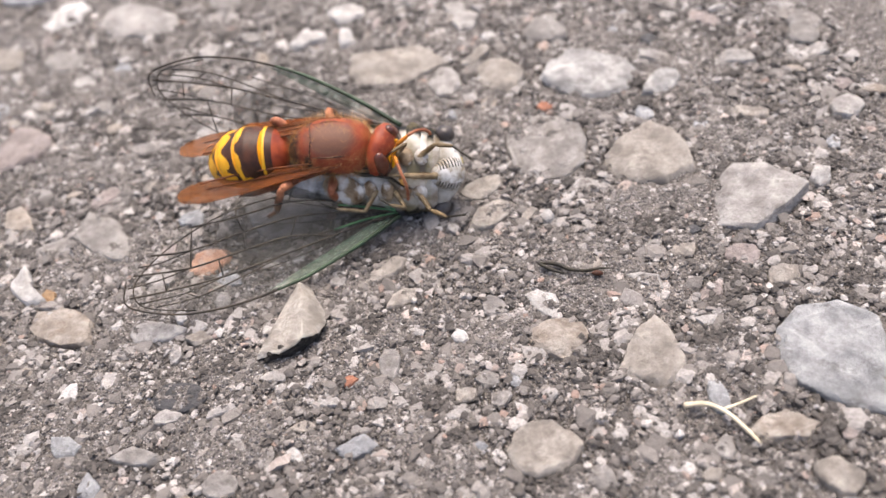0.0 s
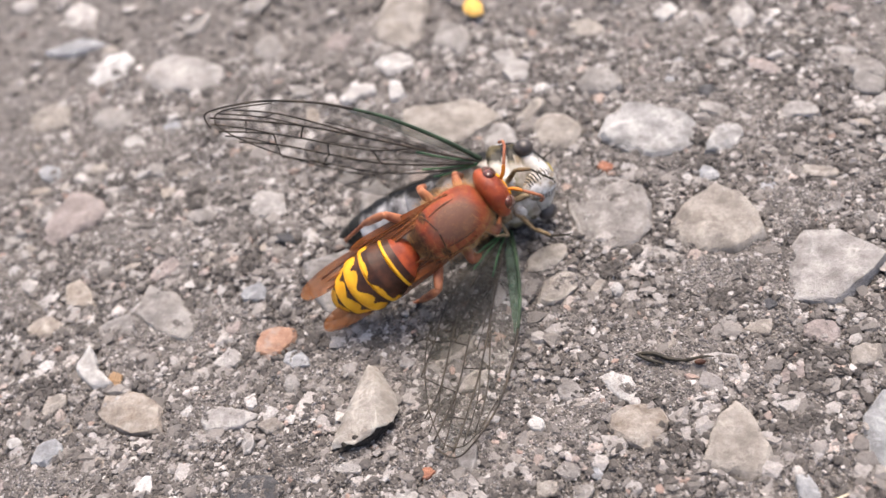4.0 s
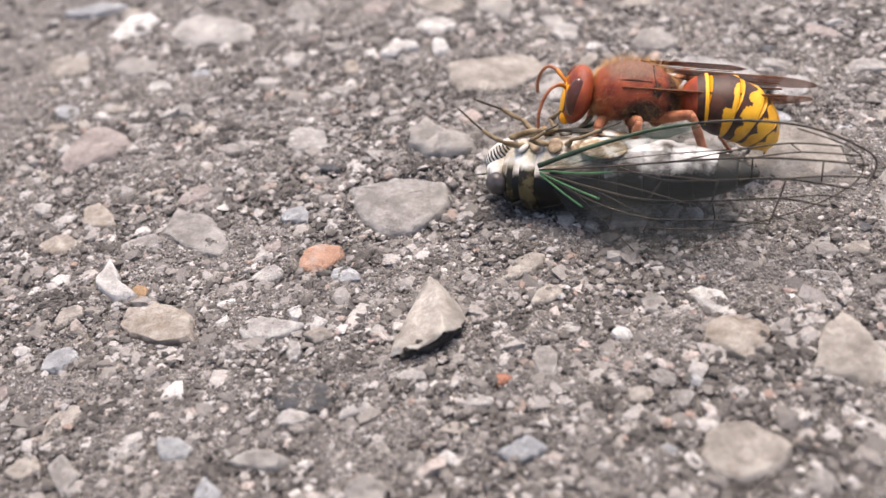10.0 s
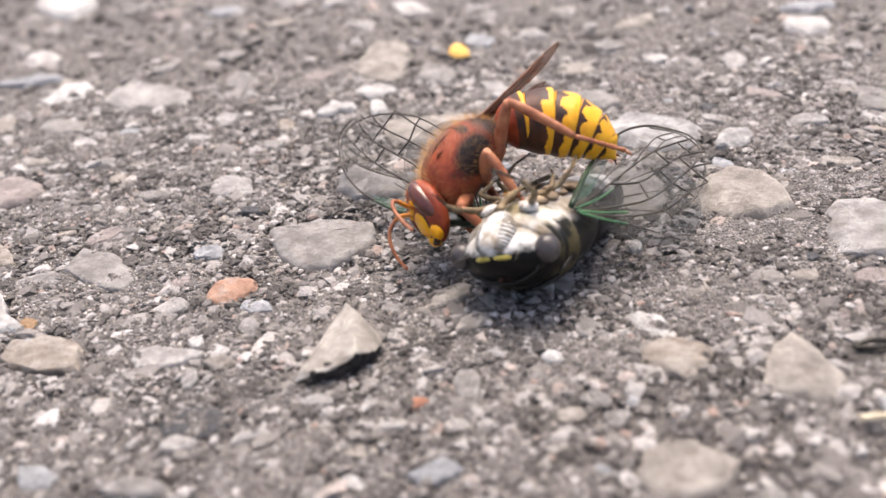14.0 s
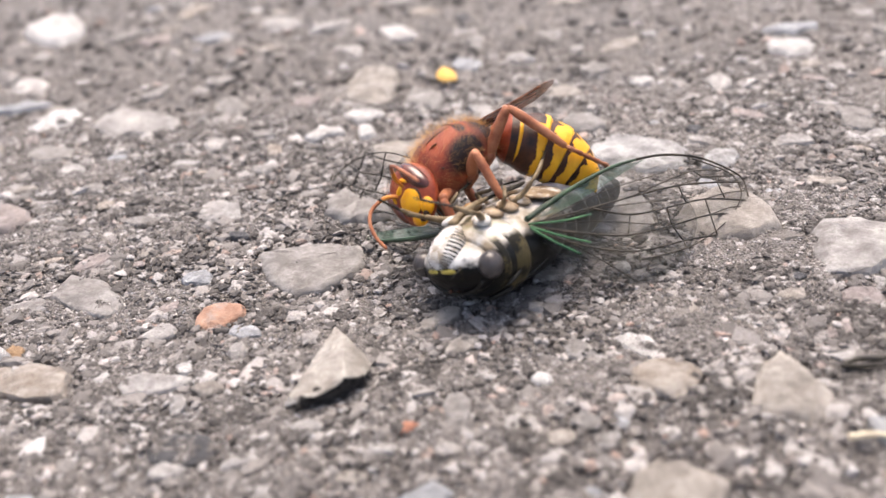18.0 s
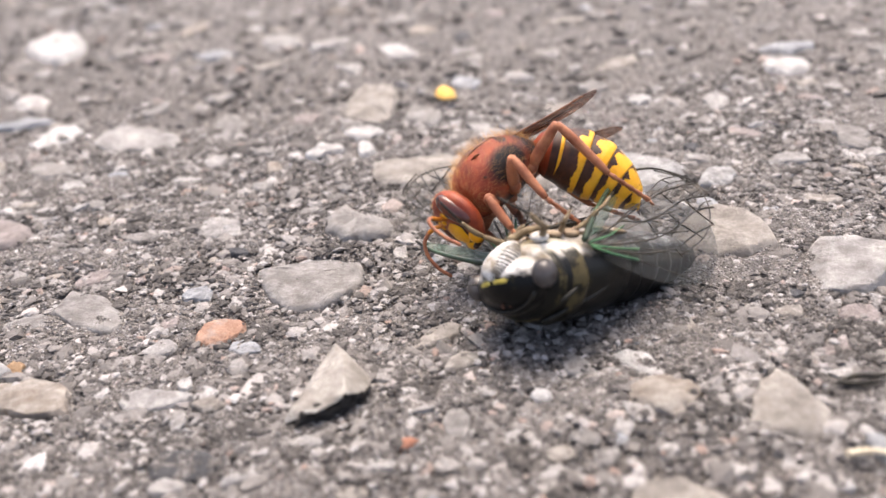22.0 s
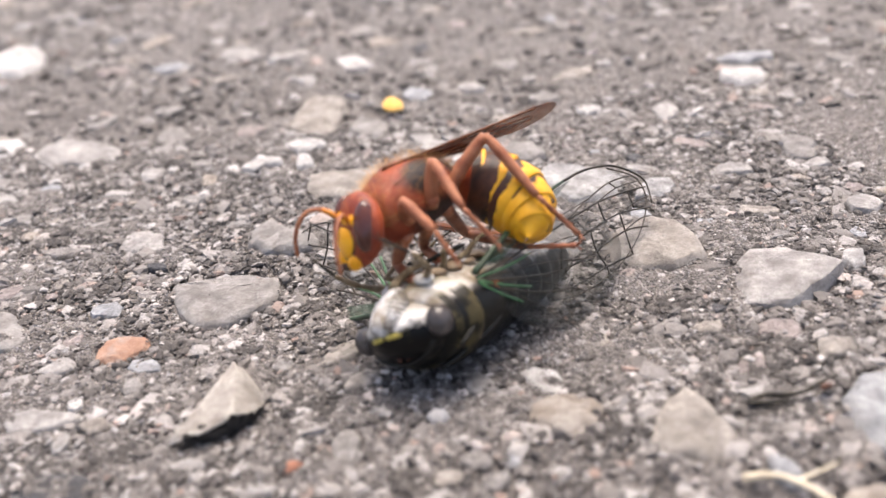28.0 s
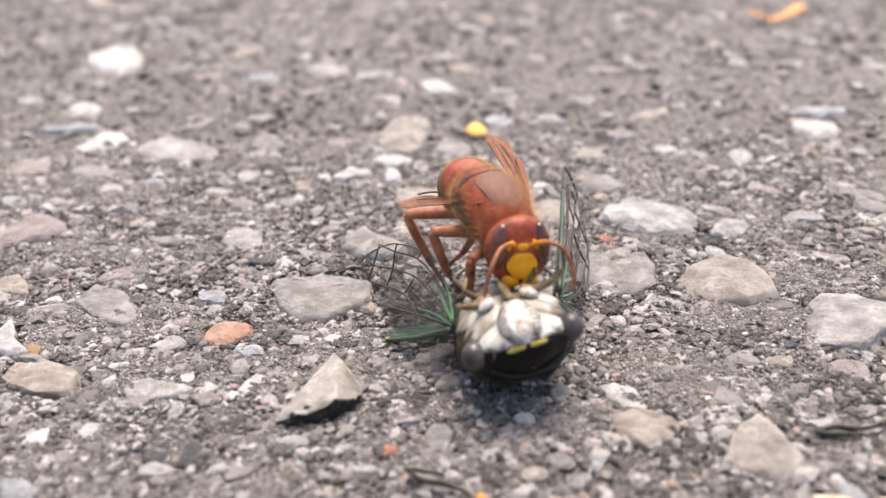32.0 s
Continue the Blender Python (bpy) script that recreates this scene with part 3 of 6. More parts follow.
stone(42.7, 8.9, 4.0, "pale", 5.7, 5.3, 6.2, 6.5, 5.7, 5.3, 7.6, 6.0, 4.2, 4.2)
stone(9.6, 15.8, 1.4, "tan", 2.7, 3.2, 2.2, 1.8, 1.8, 2.6, 3.1, 2.2, 1.8, 1.8)
stone(10.5, 10.4, 1.8, "tan", 2.3, 3.6, 2.8, 2.2, 2.0, 2.3, 3.4, 3.0, 2.0, 1.8)
stone(15.2, 10.0, 1.0, "tan", 0.8, 1.3, 1.5, 0.8, 0.6, 0.8, 1.2, 1.5, 0.8, 0.6)
stone(17.4, 9.1, 2.0, "white", 0.9, 0.7, 0.9, 0.9, 0.8, 0.9, 0.7, 0.9, 0.9, 0.8)
stone(19.0, 31.6, 0.9, "red", 1.2, 0.8, 0.9, 1.1, 1.1, 1.1, 0.8, 1.0, 1.0, 1.1)
stone(-41.5, 12.4, 1.7, "grey", 5.7, 4.5, 5.5, 7.4, 3.8, 0.9, 0.6, 0.7, 1.4, 6.1)
stone(-61.9, 22.1, 1.2, "pale", 1.1, 1.2, 1.1, 1.7, 1.6, 1.1, 1.2, 1.1, 1.7, 1.6)
stone(-48.0, 5.6, 2.8, "white", 0.8, 0.7, 1.3, 4.1, 2.8, 2.2, 1.6, 1.8, 3.0, 4.1)
stone(-44.8, 3.9, 1.3, "rust", 1.0, 1.1, 1.0, 1.5, 1.0, 1.0, 1.3, 0.9, 1.1, 1.3)
stone(-41.5, -1.1, 2.0, "brown", 4.0, 2.7, 2.8, 3.3, 4.8, 4.1, 3.1, 2.8, 3.7, 5.9)
stone(-50.7, -5.7, 1.6, "blue", 2.1, 1.8, 1.9, 1.8, 1.9, 1.7, 2.1, 1.8, 2.0, 1.7)
stone(-29.4, -3.6, 1.4, "pale", 4.0, 1.9, 1.5, 1.7, 3.4, 3.2, 2.6, 1.6, 1.6, 2.5)
stone(-26.6, -1.6, 1.3, "white", 0.7, 0.8, 1.3, 1.0, 1.2, 0.8, 0.7, 1.0, 1.2, 1.0)
stone(-26.1, -7.3, 1.5, "pale", 0.8, 0.9, 1.3, 1.8, 1.0, 0.9, 0.9, 1.4, 1.4, 1.0)
stone(-24.6, -13.4, 1.3, "dark", 3.6, 2.6, 2.0, 2.0, 3.1, 3.1, 2.6, 2.2, 2.0, 2.7)
stone(-24.8, 7.2, 2.0, "orange", 2.8, 2.9, 2.0, 2.0, 2.3, 2.5, 2.7, 2.1, 2.2, 2.1)
stone(-21.6, 4.0, 1.0, "blue", 1.5, 1.1, 1.2, 1.7, 2.0, 1.8, 1.3, 1.4, 1.4, 2.2)
stone(-21.8, 0.3, 1.5, "grey", 1.0, 0.9, 1.3, 1.6, 1.1, 1.2, 1.1, 1.2, 2.1, 1.2)
stone(-0.3, -1.9, 1.2, "tan", 1.6, 2.2, 1.6, 1.2, 1.1, 1.4, 2.3, 1.5, 1.3, 1.2)
stone(15.8, -4.7, 1.0, "white", 1.6, 1.7, 1.6, 2.2, 2.7, 1.3, 1.2, 1.7, 2.3, 2.0)
stone(16.5, -10.0, 1.8, "brown", 3.7, 3.9, 2.9, 2.7, 3.1, 2.9, 2.3, 2.2, 3.0, 2.9)
stone(26.0, -12.3, 1.8, "tan", 3.1, 3.4, 4.5, 2.7, 2.0, 2.2, 4.2, 4.3, 4.8, 4.5)
stone(27.4, -3.2, 1.2, "pale", 1.7, 1.7, 1.3, 1.6, 2.7, 0.9, 0.5, 0.5, 2.7, 2.0)
stone(42.0, -4.0, 1.6, "tan", 1.8, 1.9, 1.7, 1.3, 1.7, 1.7, 2.3, 1.4, 1.3, 1.8)
stone(31.7, -19.1, 1.8, "blue", 1.0, 1.1, 1.9, 2.0, 1.2, 1.0, 1.3, 2.0, 2.3, 1.2)
stone(44.4, -15.0, 2.6, "bluepale", 5.3, 6.7, 7.0, 7.0, 6.3, 5.9, 5.9, 6.4, 8.0, 5.4)
stone(14.3, -23.5, 2.0, "tan", 3.8, 3.1, 3.3, 3.6, 3.7, 3.8, 3.7, 3.5, 2.8, 3.3)
stone(40.3, -28.8, 2.0, "tan", 2.4, 1.8, 2.1, 2.1, 2.5, 2.0, 1.8, 2.1, 2.3, 2.2)
stone(36.9, -23.2, 1.6, "brown", 3.6, 2.3, 2.0, 1.7, 2.2, 3.3, 2.6, 1.6, 1.7, 2.7)
stone(5.9, 8.8, 1.2, "pale", 0.8, 0.8, 0.8, 0.9, 0.8, 1.0, 0.7, 0.8, 1.0, 0.7)
stone(-16.3, 15.6, 2.2, "grey", 6.4, 7.4, 6.2, 6.0, 7.7, 5.0, 4.4, 5.4, 5.8, 5.3)
stone(-11.2, 29.0, 4.0, "grey", 4.3, 1.6, 2.2, 5.5, 4.6, 4.0, 3.1, 3.5, 4.1, 5.4)
stone(-25.4, 25.2, 1.6, "dark", 1.2, 1.0, 0.9, 0.9, 1.7, 1.3, 1.0, 0.8, 0.9, 2.1)
stone(6.3, -8.4, 1.3, "white", 0.9, 0.8, 0.9, 1.3, 1.0, 1.1, 0.9, 0.9, 1.3, 1.2)
stone(-1.4, -11.5, 1.4, "grey", 1.2, 1.5, 2.0, 2.4, 1.5, 1.3, 1.3, 1.9, 2.3, 1.4)
stone(34.0, 4.4, 1.0, "dark", 1.0, 0.8, 1.0, 0.8, 0.8, 1.1, 0.8, 1.0, 0.8, 0.9)
stone(42.1, -4.0, 1.6, "tan", 1.7, 2.3, 1.4, 1.4, 1.3, 1.8, 2.0, 1.4, 1.2, 1.5)
stone(50.3, 10.9, 3.2, "white", 1.2, 1.7, 1.6, 1.4, 1.2, 1.4, 1.4, 1.8, 1.4, 1.3)
stone(57.7, 24.2, 2.4, "pale", 2.3, 2.7, 2.7, 1.9, 2.1, 2.4, 2.9, 2.8, 2.2, 1.9)
stone(46.6, 38.0, 1.8, "pale", 2.7, 1.9, 1.6, 2.1, 2.5, 3.0, 2.2, 1.7, 1.8, 3.1)
stone(57.1, 42.1, 2.2, "grey", 2.4, 2.6, 2.6, 2.9, 2.3, 2.4, 2.7, 2.6, 2.7, 2.4)
stone(-46.3, 12.9, 0.9, "grey", 3.0, 2.2, 2.0, 1.5, 1.8, 3.2, 2.0, 2.0, 1.7, 1.7)
stone(-10.6, 72.3, 2.2, "tan", 4.1, 3.4, 3.7, 5.3, 4.5, 4.1, 3.6, 3.6, 4.8, 4.6)
stone(-25.2, 45.4, 1.6, "grey", 1.9, 1.5, 1.7, 2.0, 2.1, 1.8, 1.3, 1.5, 2.5, 1.9)
stone(-25.2, -15.9, 1.4, "pale", 1.8, 1.3, 1.1, 1.2, 1.3, 1.8, 1.6, 1.1, 1.0, 1.3)
stone(-19.4, -15.7, 1.4, "pale", 1.7, 1.6, 0.9, 0.7, 0.7, 1.5, 1.8, 0.8, 0.6, 0.7)
stone(-27.7, -20.6, 1.8, "grey", 2.7, 1.3, 1.1, 1.5, 1.8, 3.0, 1.2, 1.0, 1.3, 2.0)
stone(-35.9, -18.6, 1.6, "bluepale", 1.9, 1.2, 1.2, 1.3, 2.3, 1.6, 1.4, 1.4, 1.2, 1.7)
stone(-18.0, -24.7, 1.8, "grey", 1.9, 1.7, 1.6, 1.7, 1.7, 2.1, 1.8, 1.6, 1.6, 1.9)
stone(-4.3, -21.6, 1.4, "blue", 2.2, 1.6, 1.7, 1.2, 1.3, 2.4, 1.7, 1.3, 1.1, 1.4)
stone(4.6, -32.7, 2.0, "pale", 2.3, 1.9, 2.4, 1.5, 1.6, 2.2, 2.3, 1.7, 1.9, 1.8)
stone(-15.3, -31.4, 1.8, "grey", 2.2, 1.5, 1.6, 1.9, 1.5, 1.9, 1.7, 1.3, 1.6, 1.9)
stone(-5.2, -32.2, 1.8, "tan", 2.4, 1.8, 1.9, 1.8, 2.6, 2.3, 2.0, 1.6, 1.9, 2.3)
stone(-7.8, -15.6, 1.2, "pale", 1.3, 1.0, 0.9, 0.9, 1.4, 1.3, 1.0, 1.0, 0.9, 1.3)
stone(-31.8, -23.8, 1.4, "blue", 1.3, 1.0, 1.0, 2.0, 1.2, 1.2, 1.4, 1.1, 1.4, 1.5)
stone(-5.7, -13.2, 1.1, "red", 1.0, 0.7, 0.8, 0.8, 0.7, 1.0, 0.8, 0.8, 0.7, 0.7)
stone(-23.7, -5.2, 1.4, "tan", 1.6, 1.1, 1.2, 0.9, 1.1, 1.8, 1.1, 1.1, 1.0, 1.1)
stone(-32.1, -30.1, 1.8, "grey", 2.0, 1.6, 1.6, 2.4, 1.7, 1.8, 2.0, 1.6, 1.9, 2.0)
stone(-40.4, -29.6, 1.6, "grey", 1.6, 1.1, 1.0, 1.4, 1.7, 2.0, 1.0, 0.9, 1.2, 1.9)
stone(11.8, -31.7, 1.8, "tan", 1.8, 1.1, 1.1, 1.1, 1.1, 1.8, 1.1, 1.0, 1.1, 1.2)
stone(-84.2, 139.5, 4.6, "white", 6.8, 6.3, 9.1, 16.7, 10.3, 7.4, 6.4, 8.4, 18.2, 10.2)
stone(-74.8, 95.5, 2.5, "pale", 3.2, 3.5, 3.6, 6.1, 4.7, 3.5, 3.3, 3.4, 5.8, 4.6)
stone(61.6, 77.5, 3.0, "white", 4.5, 5.0, 4.7, 5.0, 4.2, 4.1, 4.7, 5.3, 4.7, 3.7)
stone(58.2, 45.5, 2.2, "grey", 2.2, 2.0, 2.8, 2.6, 2.2, 2.8, 2.4, 2.2, 3.0, 2.9)
stone(-9.8, 78.4, 4.0, "tan", 4.3, 5.5, 7.2, 7.9, 4.6, 4.5, 6.9, 6.7, 8.9, 5.1)
stone(-1.5, 68.9, 2.0, "grey", 3.1, 3.7, 3.9, 6.3, 3.5, 3.3, 3.8, 3.8, 6.0, 3.6)
stone(-30.5, 125.9, 2.0, "pale", 4.1, 3.0, 3.4, 7.0, 5.6, 4.9, 3.3, 3.4, 6.0, 5.9)
stone(-14.7, 100.2, 2.0, "pale", 2.2, 3.0, 2.6, 2.7, 4.4, 2.2, 1.7, 2.1, 5.2, 2.6)
stone(-5.9, 110.5, 2.0, "white", 3.1, 2.7, 3.7, 5.1, 4.8, 2.8, 2.8, 4.3, 4.8, 5.6)
stone(7.3, 59.9, 2.2, "pale", 1.7, 1.6, 2.5, 3.4, 3.2, 1.9, 1.7, 2.3, 3.6, 3.0)
stone(38.4, 101.8, 1.4, "dark", 1.9, 2.4, 1.7, 1.5, 2.0, 2.6, 1.4, 1.3, 1.9, 2.4)
stone(8.1, 115.3, 2.4, "dark", 1.6, 1.7, 3.2, 3.6, 2.4, 1.6, 1.6, 2.9, 3.6, 2.3)
stone(-21.1, 72.8, 2.0, "pink", 2.7, 2.5, 2.9, 3.7, 2.4, 2.5, 2.9, 2.9, 3.9, 2.6)
stone(16.9, 135.2, 1.8, "pink", 2.2, 2.2, 3.7, 3.4, 2.6, 2.2, 2.2, 3.7, 3.4, 2.7)
stone(44.6, 62.7, 2.6, "pale", 2.2, 2.3, 4.1, 2.3, 2.2, 2.3, 2.4, 4.0, 2.4, 2.2)
stone(33.6, 67.0, 2.0, "white", 2.1, 2.2, 3.5, 1.8, 1.6, 2.3, 2.3, 3.2, 1.8, 1.8)
stone(57.8, 37.6, 1.6, "pale", 1.6, 1.7, 2.1, 1.3, 1.3, 2.2, 1.8, 1.9, 1.5, 1.8)
stone(16.0, 85.6, 2.0, "pale", 2.3, 2.4, 3.7, 2.7, 2.9, 2.5, 2.5, 3.3, 2.8, 3.4)
stone(27.3, 75.3, 2.6, "grey", 3.1, 2.8, 4.0, 3.3, 3.2, 3.1, 2.8, 4.0, 3.3, 3.3)


def shard(rng):
    """Ten radii of a broken piece: a stretched polygon of four to six corners."""
    n, turn, long = rng.randint(4, 6), rng.uniform(0, 2 * math.pi), rng.uniform(1.0, 1.7)
    angles = sorted(rng.uniform(0, 2 * math.pi / n) * 0.7 + 2 * math.pi * k / n for k in range(n))
    corners = [Vector((math.cos(a) * long, math.sin(a) / long ** 0.5)) * rng.uniform(0.75, 1.25) for a in angles]
    out = []
    for k in range(10):
        a = 2 * math.pi * k / 10 + turn
        way = Vector((math.cos(a), math.sin(a)))
        best = 0.5
        for p, q in zip(corners, corners[1:] + corners[:1]):
            e = q - p
            cross = way.x * e.y - way.y * e.x
            if abs(cross) > 1e-6:
                r, f = (p.x * e.y - p.y * e.x) / cross, (p.x * way.y - p.y * way.x) / cross
                if r > 0 and 0 <= f <= 1:
                    best = max(0.5, min(1.9, r))
        out.append(best)
    return out


def fill_stones():
    """Lesser stones between the large ones."""
    rng = random.Random(11)
    tones = ["pale", "grey", "tan", "grey", "pink", "white", "brown", "tan", "grey", "blue"]
    made = 0
    for _ in range(9000):
        far = rng.random() < 0.42
        x, y = (rng.uniform(-140, 120), rng.uniform(60, 250)) if far else (rng.uniform(-72, 62), rng.uniform(-36, 70))
        r = rng.uniform(1.5, 4.0) if far else 0.8 + 1.6 * rng.random() ** 1.6
        if abs(x) > 50 + 0.45 * (y + 30):
            continue
        if any((x - a) ** 2 + (y - b) ** 2 < (r * 1.1 + c) ** 2 for a, b, c in PLACED):
            continue
        stone(x, y, r * rng.uniform(0.35, 0.7), rng.choice(tones), *[r * v for v in shard(rng)])
        made += 1
        if made >= 360:
            break


def rim_distance(x, y):
    """How far points lie outside the nearest stone's outline, in millimetres; below zero on the stone."""
    out = np.full(x.shape, 9.0)
    for a, b, radii in OUTLINES:
        near = np.flatnonzero((np.abs(x - a) < max(radii) + 2.0) & (np.abs(y - b) < max(radii) + 2.0))
        if len(near):
            dx, dy = x[near] - a, y[near] - b
            edge = np.interp(np.arctan2(dy, dx) % (2 * math.pi), np.linspace(0, 2 * math.pi, len(radii) + 1), [*radii, radii[0]])
            out[near] = np.minimum(out[near], np.hypot(dx, dy) - edge)
    return out


def open_joints():
    """The binder has shrunk away from the stones and left narrow gaps round them."""
    me = ground.data
    co = np.empty(3 * len(me.vertices), np.float32)
    me.vertices.foreach_get("co", co)
    co = co.reshape(-1, 3)
    d = rim_distance(co[:, 0] / MM, co[:, 1] / MM)
    co[:, 2] -= (0.40 * np.exp(-((d - 0.05) / 0.4) ** 2) * MM).astype(np.float32)
    me.vertices.foreach_set("co", co.ravel())
    me.update()


def grains(name, label, material, seed, x, y, r, jitter, flat, sink):
    """A mass of small broken grains, too many to count."""
    rng = np.random.RandomState(seed)
    phi = (1 + 5 ** 0.5) / 2
    ico = np.array([(-1, phi, 0), (1, phi, 0), (-1, -phi, 0), (1, -phi, 0), (0, -1, phi), (0, 1, phi), (0, -1, -phi), (0, 1, -phi),
                    (phi, 0, -1), (phi, 0, 1), (-phi, 0, -1), (-phi, 0, 1)]) / math.hypot(1, phi)
    faces = np.array([(0, 11, 5), (0, 5, 1), (0, 1, 7), (0, 7, 10), (0, 10, 11), (1, 5, 9), (5, 11, 4), (11, 10, 2), (10, 7, 6), (7, 1, 8),
                      (3, 9, 4), (3, 4, 2), (3, 2, 6), (3, 6, 8), (3, 8, 9), (4, 9, 5), (2, 4, 11), (6, 2, 10), (8, 6, 7), (9, 8, 1)])
    d = rim_distance(x, y)
    keep = (np.abs(x) < 52 + 0.5 * (y + 38)) & ((d > 0.12) | (d < -0.3) & (rng.rand(len(x)) < 0.15))
    x, y, r = x[keep], y[keep], r[keep]
    n = len(x)
    v = ico[None] * (1 + jitter * (rng.rand(n, 12, 1) - 0.5))
    v = v * (r[:, None] * np.stack([rng.uniform(0.8, 1.5, n), rng.uniform(0.8, 1.25, n), rng.uniform(*flat, n)], 1))[:, None]
    a, b = rng.uniform(0, 2 * math.pi, n), rng.uniform(-0.4, 0.4, n)
    c, s = np.cos(b)[:, None], np.sin(b)[:, None]
    v = np.stack([v[..., 0] * c + v[..., 2] * s, v[..., 1], v[..., 2] * c - v[..., 0] * s], -1)
    c, s = np.cos(a)[:, None], np.sin(a)[:, None]
    v = np.stack([v[..., 0] * c - v[..., 1] * s, v[..., 0] * s + v[..., 1] * c, v[..., 2]], -1)
    v += np.stack([x, y, r * rng.uniform(*sink, n) - 0.05], -1)[:, None]
    tris = (faces[None] + 12 * np.arange(n)[:, None, None]).reshape(-1, 3)
    ob = mesh_of(name, v.reshape(-1, 3), tris, material)
    ob.parent = ground
    tagged(ob, label, kind="stuff")


def grit():
    rng = np.random.RandomState(4)
    near, far, chips = 90000, 15000, 5200
    grains("grit", "fine grey and pale grit pressed into the asphalt", GRIT, 5,
           np.r_[rng.uniform(-72, 62, near), rng.uniform(-170, 150, far)], np.r_[rng.uniform(-38, 72, near), rng.uniform(60, 300, far)],
           np.r_[0.10 + 0.46 * rng.rand(near) ** 5.0, 0.35 + 1.0 * rng.rand(far) ** 2.6], 0.9, (0.3, 0.7), (-0.35, 0.08))
    grains("stone_chips", "small pale stone chips set in the binder", CHIP, 6,
           rng.uniform(-72, 62, chips), rng.uniform(-38, 72, chips), 0.34 + 0.95 * rng.rand(chips) ** 2.4, 0.85, (0.30, 0.6), (-0.40, -0.1))


def dark_crumbs():
    """Patches of black soil and crumbled binder."""
    rng = np.random.RandomState(9)
    spots = [(x, y, r, 0.6 * r) for x, y, r in zip(rng.uniform(-60, 55, 70), rng.uniform(-34, 60, 70), rng.uniform(0.5, 1.5, 70))]
    spots += [(36.0, -5.0, 2.6, 1.5), (37.5, -3.2, 1.2, 0.7), (33.0, -11.8, 1.8, 0.7), (-25.0, -12.2, 1.8, 1.2), (-14.0, 24.0, 1.5, 0.8), (29.5, 6.0, 2.2, 1.2)]
    at = np.concatenate([np.c_[rng.normal(x, a, int(110 * a)), rng.normal(y, b, int(110 * a))] for x, y, a, b in spots])
    grains("dark_crumbs", "black soil and crumbled binder between the stones", CRUMB, 10, at[:, 0], at[:, 1], 0.13 + 0.32 * rng.rand(len(at)) ** 3, 0.9, (0.4, 0.8), (-0.1, 0.35))


fill_stones()
open_joints()
grit()
dark_crumbs()


# ---- the hornet: x ahead, z to its back, origin in the thorax ----
def hairs(bm, sections, count, length, seed, where=lambda a: True):
    """Short bristles standing out of a lofted body."""
    rng = random.Random(seed)
    for _ in range(count):
        u = rng.uniform(0.5, len(sections) - 1.5)
        i, f = int(u), u - int(u)
        x, y, z, ry, rz = (p * (1 - f) + q * f for p, q in zip(sections[i], sections[i + 1]))
        a = rng.uniform(-math.pi, math.pi)
        if not where(a):
            continue
        base = Vector((x, y + ry * math.sin(a), z + rz * math.cos(a)))
        out = Vector((rng.uniform(-0.6, 0.4), math.sin(a) + rng.uniform(-0.3, 0.3), math.cos(a) + rng.uniform(-0.3, 0.3))).normalized()
        side = out.orthogonal().normalized() * 0.008
        third = out.cross(side).normalized() * 0.008
        tip = bm.verts.new(base + out * length * rng.uniform(0.5, 1.1))
        ring = [bm.verts.new(base + v) for v in (side, third - side, -third)]
        for k in range(3):
            bm.faces.new((ring[k], ring[(k + 1) % 3], tip))


def build_leg(parent, joints, thick, materials, names, label):
    """A leg in segments; its own mesh is the hip, the longer segments hang on it. Origin at the hip."""
    base = Vector(joints[0])
    pts = [Vector(p) - base for p in joints]
    bm = bmesh.new()
    d = pts[1].normalized()
    tube(bm, [-d * 0.4, d * 0.25, d * 0.8], [thick * 1.0, thick * 1.25, thick * 0.8], 10)
    hip = part("leg", bm, materials[0], parent, label)
    hip.location = base * MM * GROW
    for n, (name, a, b) in enumerate(zip(names, pts, pts[1:])):
        bm = bmesh.new()
        t = thick * (1.0, 0.78, 0.42)[n]
        if n == 2:
            steps = 5
            line, rad = [], []
            for k in range(steps):
                p, q = a.lerp(b, k / steps), a.lerp(b, (k + 0.85) / steps)
                line += [p, q]
                rad += [t * 0.75, t * 1.15]
            tube(bm, line, rad, 8)
            for s in (-1, 1):
                tube(bm, [b, b + (b - a).normalized() * 0.25 + Vector((0.1, s * 0.22, -0.05)), b + (b - a).normalized() * 0.42 + Vector((0.1, s * 0.3, -0.25))], [t * 0.5, t * 0.35, 0.03], 6)
        else:
            mid = a.lerp(b, 0.45) + Vector((0, 0, 0.12))
            tube(bm, bend([a, mid, b], 4), np.interp(np.linspace(0, 1, 9), [0, 0.3, 0.75, 1], [t * 0.7, t * 1.15, t * 1.0, t * 0.72]).tolist(), 10)
        part(name, bm, materials[n], hip)
    return hip


